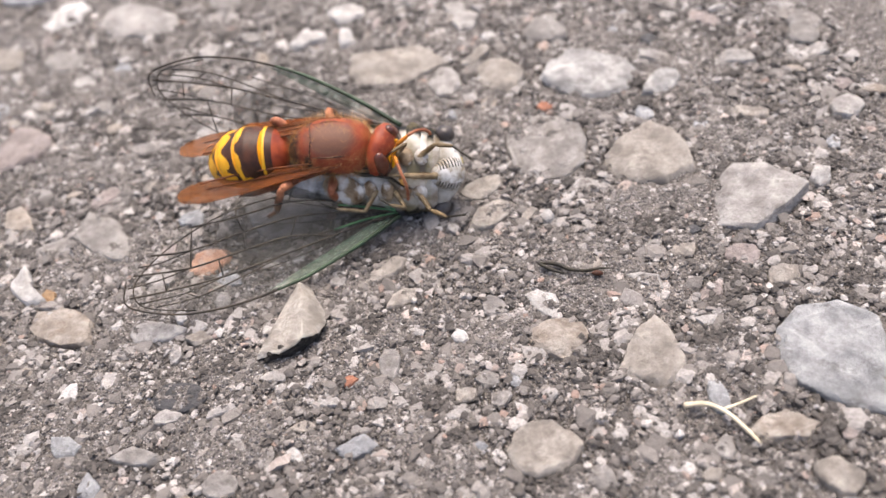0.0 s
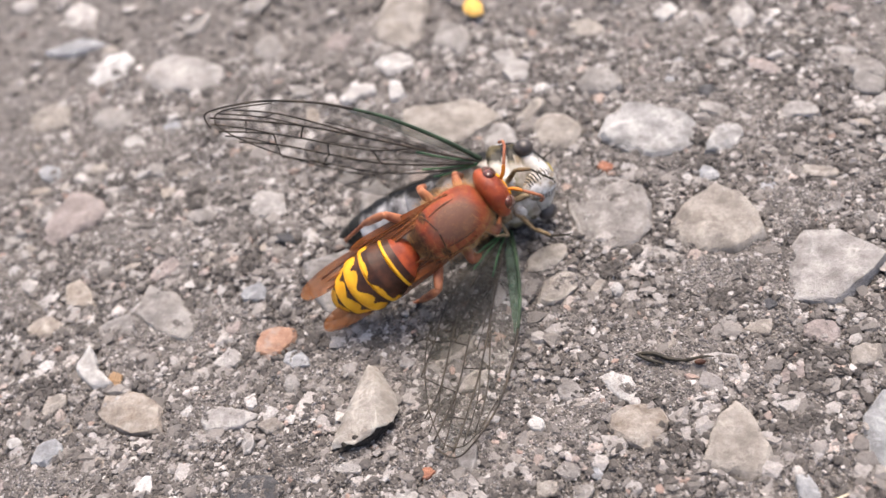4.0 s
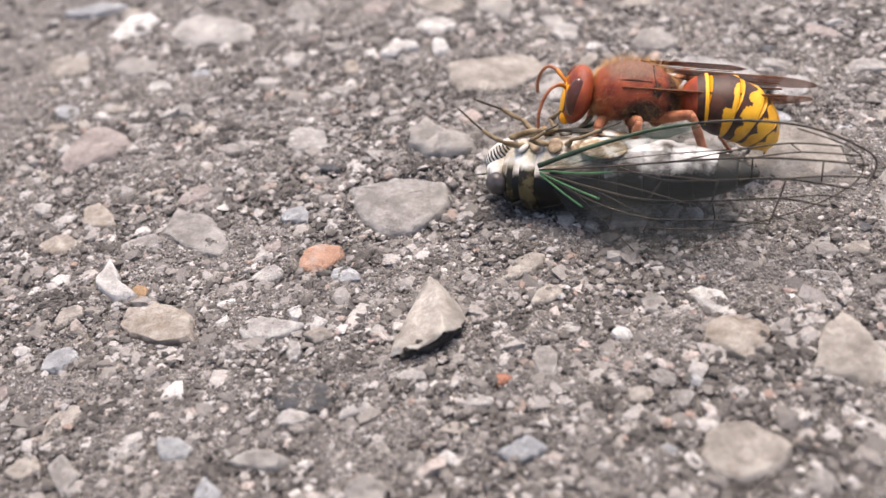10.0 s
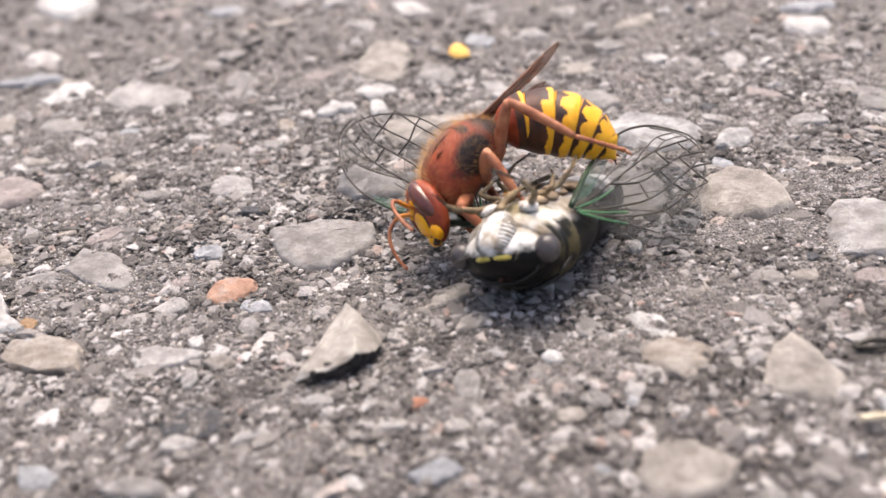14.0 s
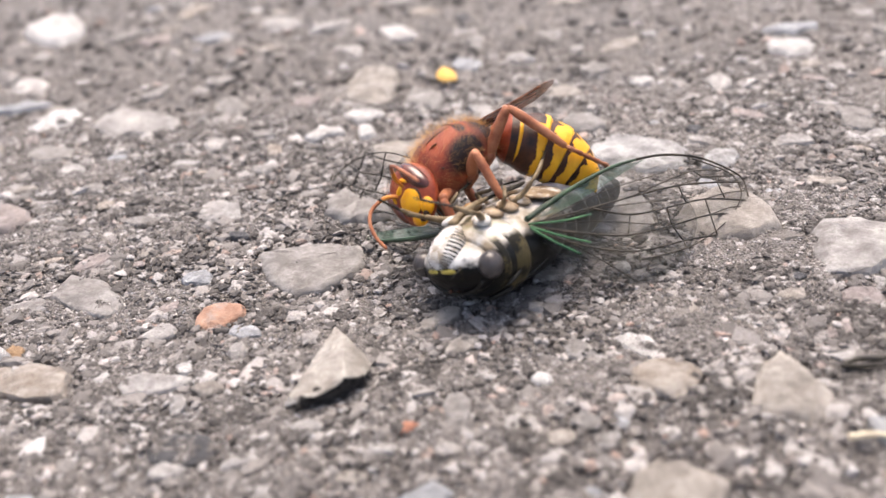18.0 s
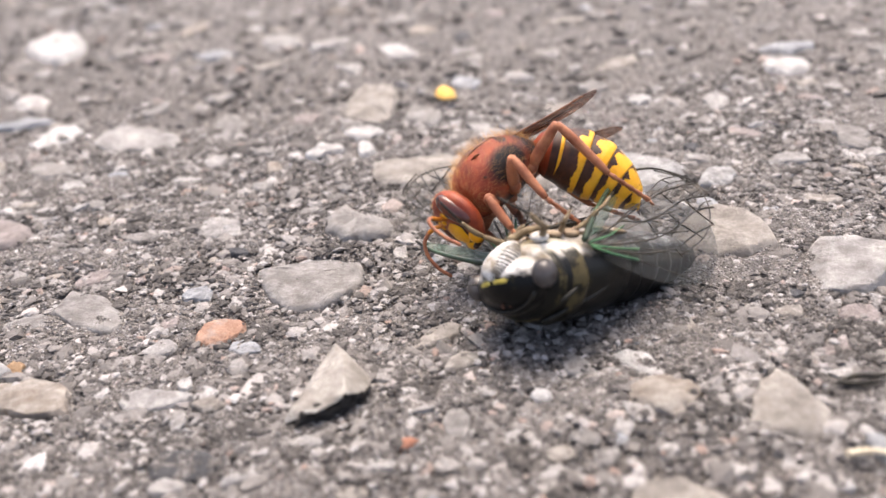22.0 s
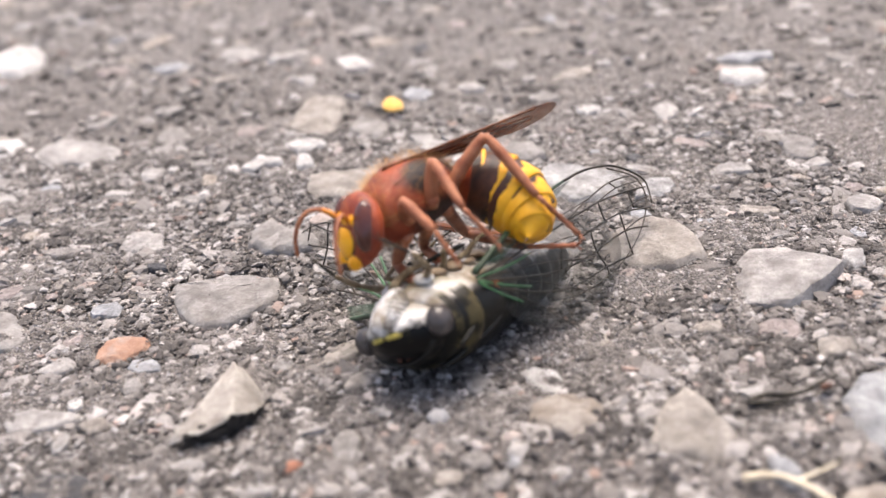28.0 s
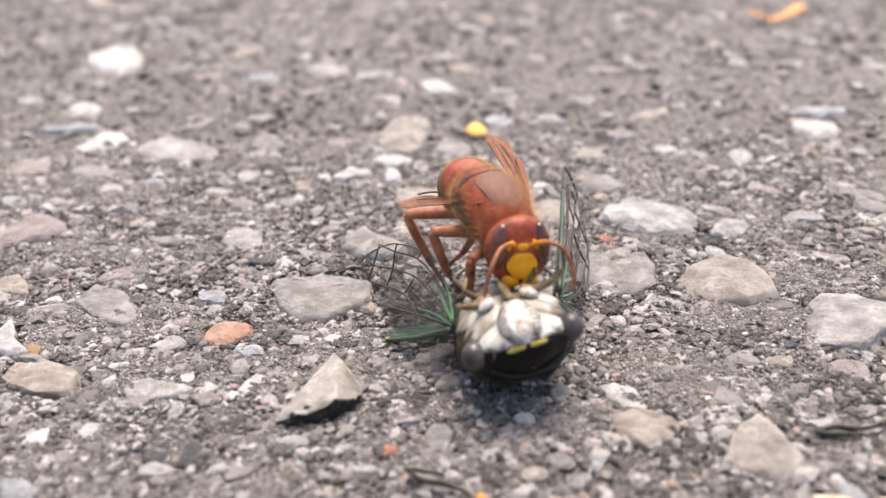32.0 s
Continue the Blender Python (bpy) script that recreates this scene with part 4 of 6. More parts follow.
def build_hornet():
    root = tagged(new("hornet"), "red-brown hornet with yellow-banded abdomen, gripping the cicada", "hornet")
    root.empty_display_size = 0.002
    body = smooth_sections([(4.6, 0, -0.5, 1.0, 1.0), (4.0, 0, -0.1, 2.2, 2.1), (2.6, 0, 0.2, 2.85, 2.8), (0.6, 0, 0.3, 3.1, 3.05),
                            (-1.6, 0, 0.1, 2.9, 2.85), (-3.4, 0, -0.35, 2.2, 2.2), (-4.5, 0, -0.7, 0.9, 1.0)], 48)

    bm = bmesh.new()
    loft(bm, body, 64)
    thorax = part("thorax", bm, thorax_cuticle(), root, "red-brown hairy thorax with a black patch on each flank")
    # seams between the plates of the back
    for s in (-1, 1):
        for line in ([(3.3, 0.3, 2.45), (3.1, 1.5, 2.0), (2.5, 2.5, 0.9), (2.0, 2.95, -0.3)], [(2.6, 1.7, 2.35), (0.6, 2.0, 2.65), (-1.4, 1.8, 2.35)], [(-1.5, 0.2, 3.0), (-1.7, 1.4, 2.55), (-1.9, 2.3, 1.6)]):
            bm = bmesh.new()
            tube(bm, [(x, s * y, z) for x, y, z in bend(line, 5)], 0.10, 6)
            part("seam", bm, DARK_BROWN, thorax)
    bm = bmesh.new()
    hairs(bm, body, 4200, 1.25, 5, lambda a: abs(a) < 2.6)
    part("hair", bm, HAIR, thorax, "short golden hair")

    # the head turns on the neck
    bm = bmesh.new()
    skull = smooth_sections([(0.1, 0, 0.1, 1.1, 1.0), (0.45, 0, 0.1, 2.2, 1.9), (0.95, 0, -0.05, 2.85, 2.5), (1.55, 0, -0.25, 2.95, 2.8), (2.1, 0, -0.45, 2.6, 2.75), (2.6, 0, -0.6, 2.0, 2.3), (2.85, 0, -0.65, 1.2, 1.5), (2.92, 0, -0.65, 0.3, 0.5)], 24)
    loft(bm, skull, 36)
    head = part("head", bm, RED_BROWN, root, "red-brown head with an orange-yellow face")
    head.scale = (1.0, 1.0, 1.08)
    head.location = (4.3 * MM * GROW, 0, -0.2 * MM * GROW)
    # six-sided face shield with a dark seam round it, and the mark between the feelers above it
    for name, size, lift, mat in (("face_seam", 1.13, 0.0, DARK_BROWN), ("clypeus", 1.0, 0.10, FACE_YELLOW)):
        bm = bmesh.new()
        made = blob(bm, (2.70 + lift, 0, -1.15), (0.36, 1.36 * size, 1.22 * size), None, 30, 18)
        for v in made:
            ang = math.atan2(v.co.z + 1.15, v.co.y)
            k = 1.0 + 0.025 * math.cos(6 * ang)
            v.co.y *= k * (1.0 + 0.10 * (v.co.z + 1.15))
            v.co.z = -1.15 + (v.co.z + 1.15) * k
        part(name, bm, mat, head, "orange-yellow face shield" if lift else "")
    bm = bmesh.new()
    made = blob(bm, (2.78, 0, 0.46), (0.22, 0.62, 0.36), None, 18, 10)
    for v in made:
        v.co.y *= 0.7 + 0.7 * (v.co.z - 0.1)
    part("forehead_mark", bm, FACE_YELLOW, head)
    for s in (-1, 1):
        bm = bmesh.new()
        made = blob(bm, (2.02, s * 1.84, 0.25), (0.94, 0.84, 1.92), pose(0, 0, 0, s * 10, 0, -s * 24), 28, 18)
        for v in made:
            v.co.y -= s * 0.35 * max(0.0, 0.6 - abs(v.co.z - 0.5)) * max(0.0, v.co.x - 2.2)
        part("eye", bm, EYE_BROWN, head, "dark glossy compound eye")
        bm = bmesh.new()
        blob(bm, (2.45, s * 0.80, -2.50), (0.60, 0.86, 0.66), pose(0, 0, 0, s * 28), 16, 10)
        jaw = part("mandible", bm, FACE_YELLOW, head, "yellow jaw with a black tip")
        bm = bmesh.new()
        blob(bm, (2.72, s * 0.32, -2.95), (0.34, 0.42, 0.28), pose(0, 0, 0, s * 20), 12, 8)
        part("mandible_tip", bm, DARK_BROWN, jaw)
        bm = bmesh.new()
        blob(bm, (2.78, s * 1.12, 0.62), (0.2, 0.2, 0.5), pose(0, 0, 0, s * 28), 12, 8)
        part("eye_mark", bm, FACE_YELLOW, head)
        bm = bmesh.new()
        tube(bm, bend([(2.75, s * 0.62, 0.42), (3.4, s * 1.0, 0.95), (3.95, s * 1.7, 1.25)], 4), [0.24, 0.2, 0.19, 0.2, 0.21, 0.22, 0.22, 0.21, 0.18], 10)
        scape = part("scape", bm, SCAPE_ORANGE, head, "orange first joint of an antenna")
        bm = bmesh.new()
        line = bend([(3.95, s * 1.7, 1.25), (4.7, s * 2.6, 1.1), (5.3, s * 3.3, 0.2), (5.5, s * 3.75, -1.2), (5.3, s * 3.9, -2.5)], 5)
        tube(bm, line, [0.165 + 0.02 * (k % 2) for k in range(len(line) - 1)] + [0.06], 9)
        part("antenna", bm, LEG_BROWN, scape, "bent red-brown antenna")
    for x, y in ((1.9, 0), (1.5, 0.4), (1.5, -0.4)):
        bm = bmesh.new()
        blob(bm, (x, y, 2.2 - 0.12 * abs(y)), (0.16, 0.16, 0.12), None, 8, 6)
        part("ocellus", bm, EYE_BROWN, head)
    bm = bmesh.new()
    hairs(bm, skull, 900, 0.5, 8, lambda a: abs(a) < 1.3)
    part("hair", bm, HAIR, head)

    # abdomen, ring by ring
    at, rad = (0, 0.7, 1.8, 4.2, 6.8, 9.2, 11.0, 12.2), (0.55, 1.8, 2.65, 3.3, 3.25, 2.6, 1.65, 0.25)
    cuts = (0, 2.7, 5.1, 7.2, 9.0, 10.6, 12.1)
    rings = []
    for n in range(6):
        a, b = cuts[n], cuts[n + 1]
        rows = []
        for k in range(25):
            s = a + (b - a + 0.25) * k / 24
            r = float(np.interp(s, at, rad)) * (0.965 + 0.05 * min(1.0, k / 20) - (0.04 if k == 24 else 0))
            rows.append((-(s - a), 0, 0, r, r * 0.93))

        def bands(i, ang, u, n=n):
            ang = abs((ang + math.pi) % (2 * math.pi) - math.pi)
            if n == 0:
                return 2 if u < 0.62 else (1 if u < 0.88 else 0)
            base = (0, 0.78 if ang < 1.1 else 0.55, 0.20, 0.12, 0.08, 0.03)[n] + (0.16 * math.exp(-((ang / 0.5) ** 2)) if n == 2 else 0.0)
            edge = base + 0.28 * math.exp(-((ang / 0.17) ** 2)) + 0.03 * math.sin(9 * ang)
            if 1 < n < 5:  # dark teeth beside the midline and on the flanks
                edge += 0.30 * math.exp(-(((ang - 0.72) / 0.11) ** 2))
                edge += 0.36 * math.exp(-(((ang - 1.42) / 0.15) ** 2))
            if ang > 1.5:  # the underside is dark but for the rings' hind edges
                edge += (0.42 if n > 1 else 0.2) * min(1.0, (ang - 1.5) / 0.45)
            return 1 if u < edge or (n == 1 and u < 0.3) else 0
        bm = bmesh.new()
        loft(bm, rows, 96, True, bands)
        rings.append(part("abdomen_segment", bm, [YELLOW, DARK_BROWN, RED_BROWN], root, ("red-brown first ring with a yellow edge" if n == 0 else "yellow ring with a dark-brown band")))
    bm = bmesh.new()
    tube(bm, [(-1.3, 0, 0), (-1.9, 0, -0.1), (-2.3, 0, -0.25)], [0.2, 0.12, 0.02], 8)
    part("sting", bm, DARK_BROWN, rings[-1])

    # wings, folded lengthwise
    wings = []
    outline = [(0, 0.3), (2, 0.42), (7, 0.6), (13, 0.85), (16.8, 0.85), (19.0, 0.4), (19.7, -0.4), (18.9, -1.15), (15.8, -1.55), (11, -1.25), (6, -0.75), (2.5, -0.5), (0, -0.35)]
    for s in (1, -1):
        bm = bmesh.new()
        fine = [(p[0], s * p[1]) for p in bend([(*q, 0) for q in outline + outline[:1]], 3)[:-1]]
        plate(bm, fine, 0.07, lambda x, y: 0.25 * math.sin(y * 1.4) - 0.006 * x * x * 0.3)
        wing = part("wing", bm, AMBER, root, "amber-brown folded wing", smooth=False)
        wing.location = Vector((1.4, s * 2.5, 2.0)) * MM * GROW
        for line, r in (([(0, 0.3, 0.1), (7, 0.75, 0.2), (13, 0.8, 0.0), (16.5, 0.6, -0.3)], 0.10), ([(0, 0, 0), (6, 0.1, 0.08), (12, 0.0, -0.15), (16, -0.1, -0.4)], 0.06),
                        ([(0, -0.2, 0), (6, -0.45, -0.1), (12, -0.75, -0.4), (16.5, -0.7, -0.6)], 0.05), ([(0.5, -0.3, 0), (6, -0.7, -0.1), (11, -1.15, -0.3)], 0.05)):
            bm = bmesh.new()
            tube(bm, [(x, s * y, z) for x, y, z in bend(line, 4)], r, 6)
            part("vein", bm, AMBER_VEIN, wing)
        bm = bmesh.new()
        plate(bm, [(0.3, -s * 0.2), (4, -s * 0.3), (8, -s * 0.6), (11.5, -s * 1.0), (12.3, -s * 1.5), (10.5, -s * 1.8), (6, -s * 1.3), (2, -s * 0.7)], 0.05, lambda x, y: -0.35 - 0.02 * x)
        part("hind_wing", bm, AMBER, wing, smooth=False)
        wings.append(wing)

    legs = []
    sets = (((2.8, 1.0, -2.2), (3.9, 3.7, -2.2), (4.6, 3.2, -5.6), (5.4, 2.4, -8.2)),
            ((0.3, 1.3, -2.5), (-0.4, 4.6, -0.6), (0.2, 5.0, -5.4), (-0.6, 4.4, -9.2)),
            ((-2.2, 1.2, -2.3), (-5.2, 4.2, 0.9), (-8.0, 4.9, -5.0), (-11.0, 4.6, -8.8)))
    for joints in sets:
        for s in (1, -1):
            legs.append(build_leg(root, [(x, s * y, z) for x, y, z in joints], 0.54, (LEG_BROWN, LEG_BROWN, LEG_BROWN), ("femur", "tibia", "tarsus"), "red-brown jointed leg"))
    return root, head, rings, wings, legs


GROW = HORNET
hornet, hornet_head, hornet_rings, hornet_wings, hornet_legs = build_hornet()
RING_LENGTHS = (2.7, 2.4, 2.1, 1.8, 1.6)


# ---- the cicada: x ahead, z to its back (it lies belly up), origin in the thorax ----
def build_cicada():
    root = tagged(new("cicada"), "dying cicada on its back, white-bloomed belly and clear green-veined wings", "cicada")
    root.empty_display_size = 0.002

    bm = bmesh.new()
    trunk = smooth_sections([(9.0, 0, 0.2, 4.4, 2.9), (8.0, 0, 0.3, 5.0, 3.5), (5.5, 0, 0.3, 5.2, 3.8), (2.5, 0, 0.3, 5.3, 4.0), (0, 0, 0.2, 5.0, 3.9), (-2.0, 0, 0, 4.4, 3.6)], 28)
    loft(bm, trunk, 48)
    thorax = part("thorax", bm, CICADA_TRUNK, root, "black and olive back, white underside")
    bm = bmesh.new()
    loft(bm, smooth_sections([(8.6, 0, 0.2, 4.3, 2.9), (8.3, 0, 0.3, 4.9, 3.4), (7.7, 0, 0.3, 5.1, 3.6), (7.1, 0, 0.32, 5.0, 3.6), (6.3, 0, 0.35, 5.4, 3.95), (5.5, 0, 0.35, 5.6, 4.1), (5.0, 0, 0.3, 5.3, 3.9)], 22), 48)
    part("collar", bm, CICADA_COLLAR, root, "olive and black collar behind the head")
    # furrows over the shoulders
    for s in (-1, 1):
        for a0, a1, x0, x1 in ((0.25, 0.75, 8.1, 6.4), (0.95, 1.25, 8.2, 6.3), (0.1, 0.55, 5.6, 3.0), (0.75, 1.15, 5.6, 2.2)):
            bm = bmesh.new()
            line = [(x0 + (x1 - x0) * f, s * 5.25 * math.sin(a0 + (a1 - a0) * f), 0.33 + 3.82 * math.cos(a0 + (a1 - a0) * f)) for f in np.linspace(0, 1, 9)]
            tube(bm, line, [0.08, 0.17, 0.22, 0.25, 0.25, 0.24, 0.2, 0.15, 0.06], 7)
            part("back_ridge", bm, CICADA_BLACK, thorax)
    # belly plates between the legs
    rng = random.Random(3)
    for x, w in ((7.0, 1.5), (5.2, 1.7), (3.2, 1.9), (1.2, 2.0)):
        for s in (-1, 1):
            bm = bmesh.new()
            blob(bm, (x, s * 2.1, -3.35 - 0.15 * w), (0.85, w * 0.66, 0.45), pose(0, 0, 0, s * 18, rng.uniform(-15, 15), rng.uniform(-20, 20)), 16, 10)
            part("belly_plate", bm, CICADA_WHITE if x > 6 else BELLY_TAN, thorax)
    for s in (-1, 1):
        bm = bmesh.new()
        blob(bm, (-2.0, s * 2.2, -3.45), (2.6, 1.9, 0.4), pose(0, 0, 0, s * 16, 6, s * 12), 20, 10)
        part("operculum", bm, BELLY_TAN, root, "pale sound cover plate")

    cuts = (-1.0, -3.6, -6.2, -8.8, -11.2, -13.4, -15.4, -17.4)
    for n, (a, b) in enumerate(zip(cuts, cuts[1:])):
        rows = []
        for k in range(9):
            x = a + (b - a - 0.15) * k / 8
            r = float(np.interp(-x, (1, 4, 8, 11, 14, 16, 17.6), (4.5, 4.4, 4.0, 3.4, 2.5, 1.5, 0.35))) * (0.97 + 0.045 * min(1, k / 6) - (0.03 if k == 8 else 0))
            rows.append((x, 0, 0.1, r, r * 0.84))
        bm = bmesh.new()
        loft(bm, rows, 40)
        part("abdomen_segment", bm, CICADA_TAIL if n < 5 else CICADA_BLACK, root, "black ring, white-bloomed below")

    bm = bmesh.new()
    loft(bm, smooth_sections([(8.3, 0, 0.3, 4.1, 2.7), (9.2, 0, 0.3, 4.7, 2.75), (10.2, 0, 0.2, 4.3, 2.5), (11.0, 0, 0.05, 3.3, 2.1), (11.7, 0, -0.1, 2.2, 1.55), (12.1, 0, -0.2, 0.9, 0.7)], 16), 36)
    head = part("head", bm, CICADA_SKULL, root, "broad black head, white below")
    bm = bmesh.new()
    loft(bm, smooth_sections([(2.1, 0, 0.1, 0.35, 0.4), (1.7, 0, 0, 1.1, 0.9), (0.8, 0, 0, 1.55, 1.15), (-0.6, 0, 0, 1.55, 1.1), (-1.8, 0, 0, 1.1, 0.8), (-2.5, 0, 0, 0.5, 0.4)], 34), 36, True,
         lambda i, a, u: 1 if i % 2 == 0 and abs(math.sin(a)) > 0.45 and math.cos(a) < 0.85 and u < 0.85 else 0)
    bmesh.ops.transform(bm, matrix=pose(10.4, 0, -1.9, 0, -40, 0) @ Matrix.Diagonal((1.08, 1.3, 1.12, 1)), verts=bm.verts)
    part("face", bm, [FACE_WHITE, CICADA_BLACK], head, "bulging white face with fine black ribs", smooth=True)
    for s in (-1, 1):
        bm = bmesh.new()
        blob(bm, (9.6, s * 4.75, -0.1), (1.3, 1.2, 1.35), None, 28, 20)
        part("eye", bm, CICADA_EYE, head, "large grey-brown eye")
        bm = bmesh.new()
        blob(bm, (11.45, s * 1.35, -0.35), (0.34, 0.75, 0.36), pose(0, 0, 0, 0, 20, s * 25), 14, 8)
        part("cheek_mark", bm, CICADA_YELLOW, head, "yellow cheek mark")
        bm = bmesh.new()
        tube(bm, bend([(12.05, s * 0.2, -0.2), (11.8, s * 1.3, -0.15), (11.35, s * 2.3, -0.05)], 3), [0.16, 0.26, 0.30, 0.32, 0.30, 0.22, 0.12], 8)
        part("brow_mark", bm, CICADA_YELLOW, head, "thin yellow brow mark")
        bm = bmesh.new()
        tube(bm, bend([(11.6, s * 2.6, -0.4), (12.6, s * 3.2, -0.5), (14.2, s * 3.6, -0.3)], 3), [0.12, 0.1, 0.08, 0.06, 0.05, 0.04, 0.03], 6)
        part("antenna", bm, VEIN, head)
    for x, y in ((11.3, 0.0), (10.7, 0.55), (10.7, -0.55)):
        bm = bmesh.new()
        blob(bm, (x, y, 2.25 if y else 2.1), (0.22, 0.22, 0.2), None, 10, 8)
        part("ocellus", bm, DARK_BROWN, head)
    for x in (8.9, 9.9):
        bm = bmesh.new()
        line = [(x + 0.5 * math.cos(a * 0.7), 4.1 * math.sin(a), 0.3 + 2.75 * math.cos(a) * (1.0 if x < 9.5 else 0.90)) for a in np.linspace(-1.15, 1.15, 17)]
        tube(bm, line, 0.20, 8)
        part("head_ridge", bm, CICADA_BLACK, head)
    bm = bmesh.new()
    tube(bm, bend([(8.9, 0, -3.9), (6.5, 0, -4.7), (3.0, 0, -5.0)], 4), [0.5, 0.45, 0.42, 0.4, 0.38, 0.35, 0.3, 0.22, 0.1], 8)
    part("beak", bm, CICADA_TAN, head, "tan sucking beak")

    head.scale = (0.93, 0.93, 0.95)
    head.location.x = 8.5 * 0.07 * MM * GROW

    legs = []
    sets = (((6.6, 2.0, -3.6), (8.4, 4.0, -4.6), (10.6, 4.4, -6.0), (13.2, 3.6, -7.8)),
            ((4.2, 2.3, -3.9), (5.2, 3.9, -4.9), (3.6, 3.2, -5.6), (2.6, 2.4, -5.9)),
            ((1.8, 2.3, -3.9), (0.6, 4.2, -5.0), (-2.6, 3.6, -5.6), (-4.4, 2.8, -5.8)))
    for joints in sets:
        for s in (1, -1):
            legs.append(build_leg(root, [(x, s * y, z) for x, y, z in joints], 0.31 if joints[0][0] > 6 else 0.25, (CICADA_TAN, CICADA_TAN, VEIN), ("femur", "tibia", "tarsus"), "tan and dark jointed leg"))

    # wings: span along x, leading edge to +y
    out_f = [(0, 0.6), (6, 1.5), (14, 2.0), (22, 1.3), (30, -1.2), (34.6, -4.2), (36.0, -6.4), (34.6, -8.8), (28.5, -10.8), (20, -11.3), (12, -9.8), (6, -6.8), (2, -3.0), (0, -0.9)]
    out_h = [(0, 0.4), (6, 0.9), (12, 0.4), (17, -1.6), (19.4, -4.4), (18.6, -7.2), (14, -9.6), (8, -9.6), (3, -6.4), (0, -1.6)]
    out_f = [(x * 0.93, y * 0.96) for x, y in out_f]
    arch = lambda x, y: 0.030 * (y + 4) ** 2 * 0.5 - 0.0016 * x * x  # noqa: E731
    wings, hinds = [], []
    long_veins = [([(0, 0, 0), (8, -1.2, 0), (16, -2.2, 0), (24, -3.4, 0), (31, -5.2, 0), (35.3, -6.6, 0)], 0.13),
                  ([(9, -1.3, 0), (14, -4.0, 0), (20, -5.2, 0), (27, -6.4, 0), (33.6, -8.9, 0)], 0.12),
                  ([(0.5, -0.6, 0), (6, -3.4, 0), (12, -6.0, 0), (19, -7.4, 0), (26, -8.4, 0), (30.6, -10.2, 0)], 0.12),
                  ([(1, -1.4, 0), (6, -5.2, 0), (12, -8.2, 0), (19, -9.6, 0), (24.5, -11.0, 0)], 0.11),
                  ([(16, -2.2, 0), (22, -2.2, 0), (28, -2.6, 0), (33.0, -4.0, 0)], 0.10),
                  ([(24, -3.4, 0), (29, -3.8, 0), (34.6, -5.4, 0)], 0.09),
                  ([(27, -6.4, 0), (31, -6.9, 0), (34.9, -7.8, 0)], 0.09),
                  ([(26, -8.4, 0), (30, -8.8, 0), (32.6, -9.6, 0)], 0.09),
                  ([(19, -9.6, 0), (18.5, -10.6, 0)], 0.08), ([(12, -8.2, 0), (11, -9.4, 0)], 0.08),
                  ([(14, -4.0, 0), (12, -6.0, 0)], 0.10), ([(20, -5.2, 0), (19, -7.4, 0)], 0.10), ([(19, -7.4, 0), (19, -9.6, 0)], 0.10),
                  ([(24, -3.4, 0), (23.5, -5.7, 0)], 0.10), ([(27, -6.4, 0), (26, -8.4, 0)], 0.10), ([(26, -8.4, 0), (24.5, -11.0, 0)], 0.09),
                  ([(31, -5.2, 0), (30.4, -7.4, 0)], 0.09), ([(28, -2.6, 0), (29, -3.8, 0)], 0.08)]
    long_veins = [([(x * 0.93, y * 0.96, z) for x, y, z in line], r) for line, r in long_veins]
    edge = [(p[0] * 0.965, p[1] * 0.94, 0) for p in out_f[4:11]]
    for s in (1, -1):
        bm = bmesh.new()
        plate(bm, [(p[0], p[1]) for p in bend([(*q, 0) for q in out_f + out_f[:1]], 4)[:-1]], 0.05, arch)
        wing = part("forewing", bm, CLEAR, root, "clear forewing with dark net veins and a green front edge", smooth=False)
        wing.location = Vector((4.2, s * 5.0, -2.0)) * MM * GROW
        for line, r in long_veins + [(edge, 0.09)]:
            bm = bmesh.new()
            tube(bm, [(x, y, arch(x, y)) for x, y, _ in bend(line, 3)], r * 0.95, 6)
            part("vein", bm, WING_VEIN, wing)
        bm = bmesh.new()
        line = bend([(0, 0.5, 0), (6, 1.4, 0), (13, 1.85, 0), (17.7, 1.55, 0)], 5)
        tube(bm, [(x, y, arch(x, y)) for x, y, _ in line], np.linspace(0.34, 0.17, len(line)).tolist(), 8)
        part("front_edge", bm, OLIVE_EDGE, wing, "dark olive-green front edge")
        bm = bmesh.new()
        plate(bm, [(0, 0.4), (4, 1.1), (9, 1.55), (14, 1.7), (19, 1.15), (14, 0.6), (9, 0.15), (4, -0.2)], 0.04, lambda x, y: arch(x, y) + 0.05)
        part("front_cell", bm, GREEN_FILM, wing, "green-tinted cell along the front edge", smooth=False)
        for a in ([(0, 0, 0), (4, -1.2, 0), (8, -1.9, 0)], [(0, -0.3, 0), (3, -2.6, 0), (6, -4.6, 0)], [(0, -0.5, 0), (2, -3.0, 0), (4, -5.2, 0)]):
            bm = bmesh.new()
            tube(bm, [(x, y, arch(x, y) + 0.06) for x, y, _ in bend(a, 4)], 0.12, 6)
            part("root_vein", bm, GREEN_VEIN, wing)
        bm = bmesh.new()
        line = bend([(17.7, 1.55, 0), (22.3, 0.8, 0), (27.9, -1.15, 0), (32.0, -4.0, 0), (33.5, -6.1, 0), (32.2, -8.4, 0)], 4)
        tube(bm, [(x, y, arch(x, y)) for x, y, _ in line], np.linspace(0.17, 0.08, len(line)).tolist(), 8)
        part("outer_edge", bm, WING_VEIN, wing)
        # shorter and narrower than drawn
        for ob in (wing, *wing.children):
            ob.data.transform(Matrix.Diagonal((0.95, 0.90, 1, 1)))
        wings.append(wing)
        bm = bmesh.new()
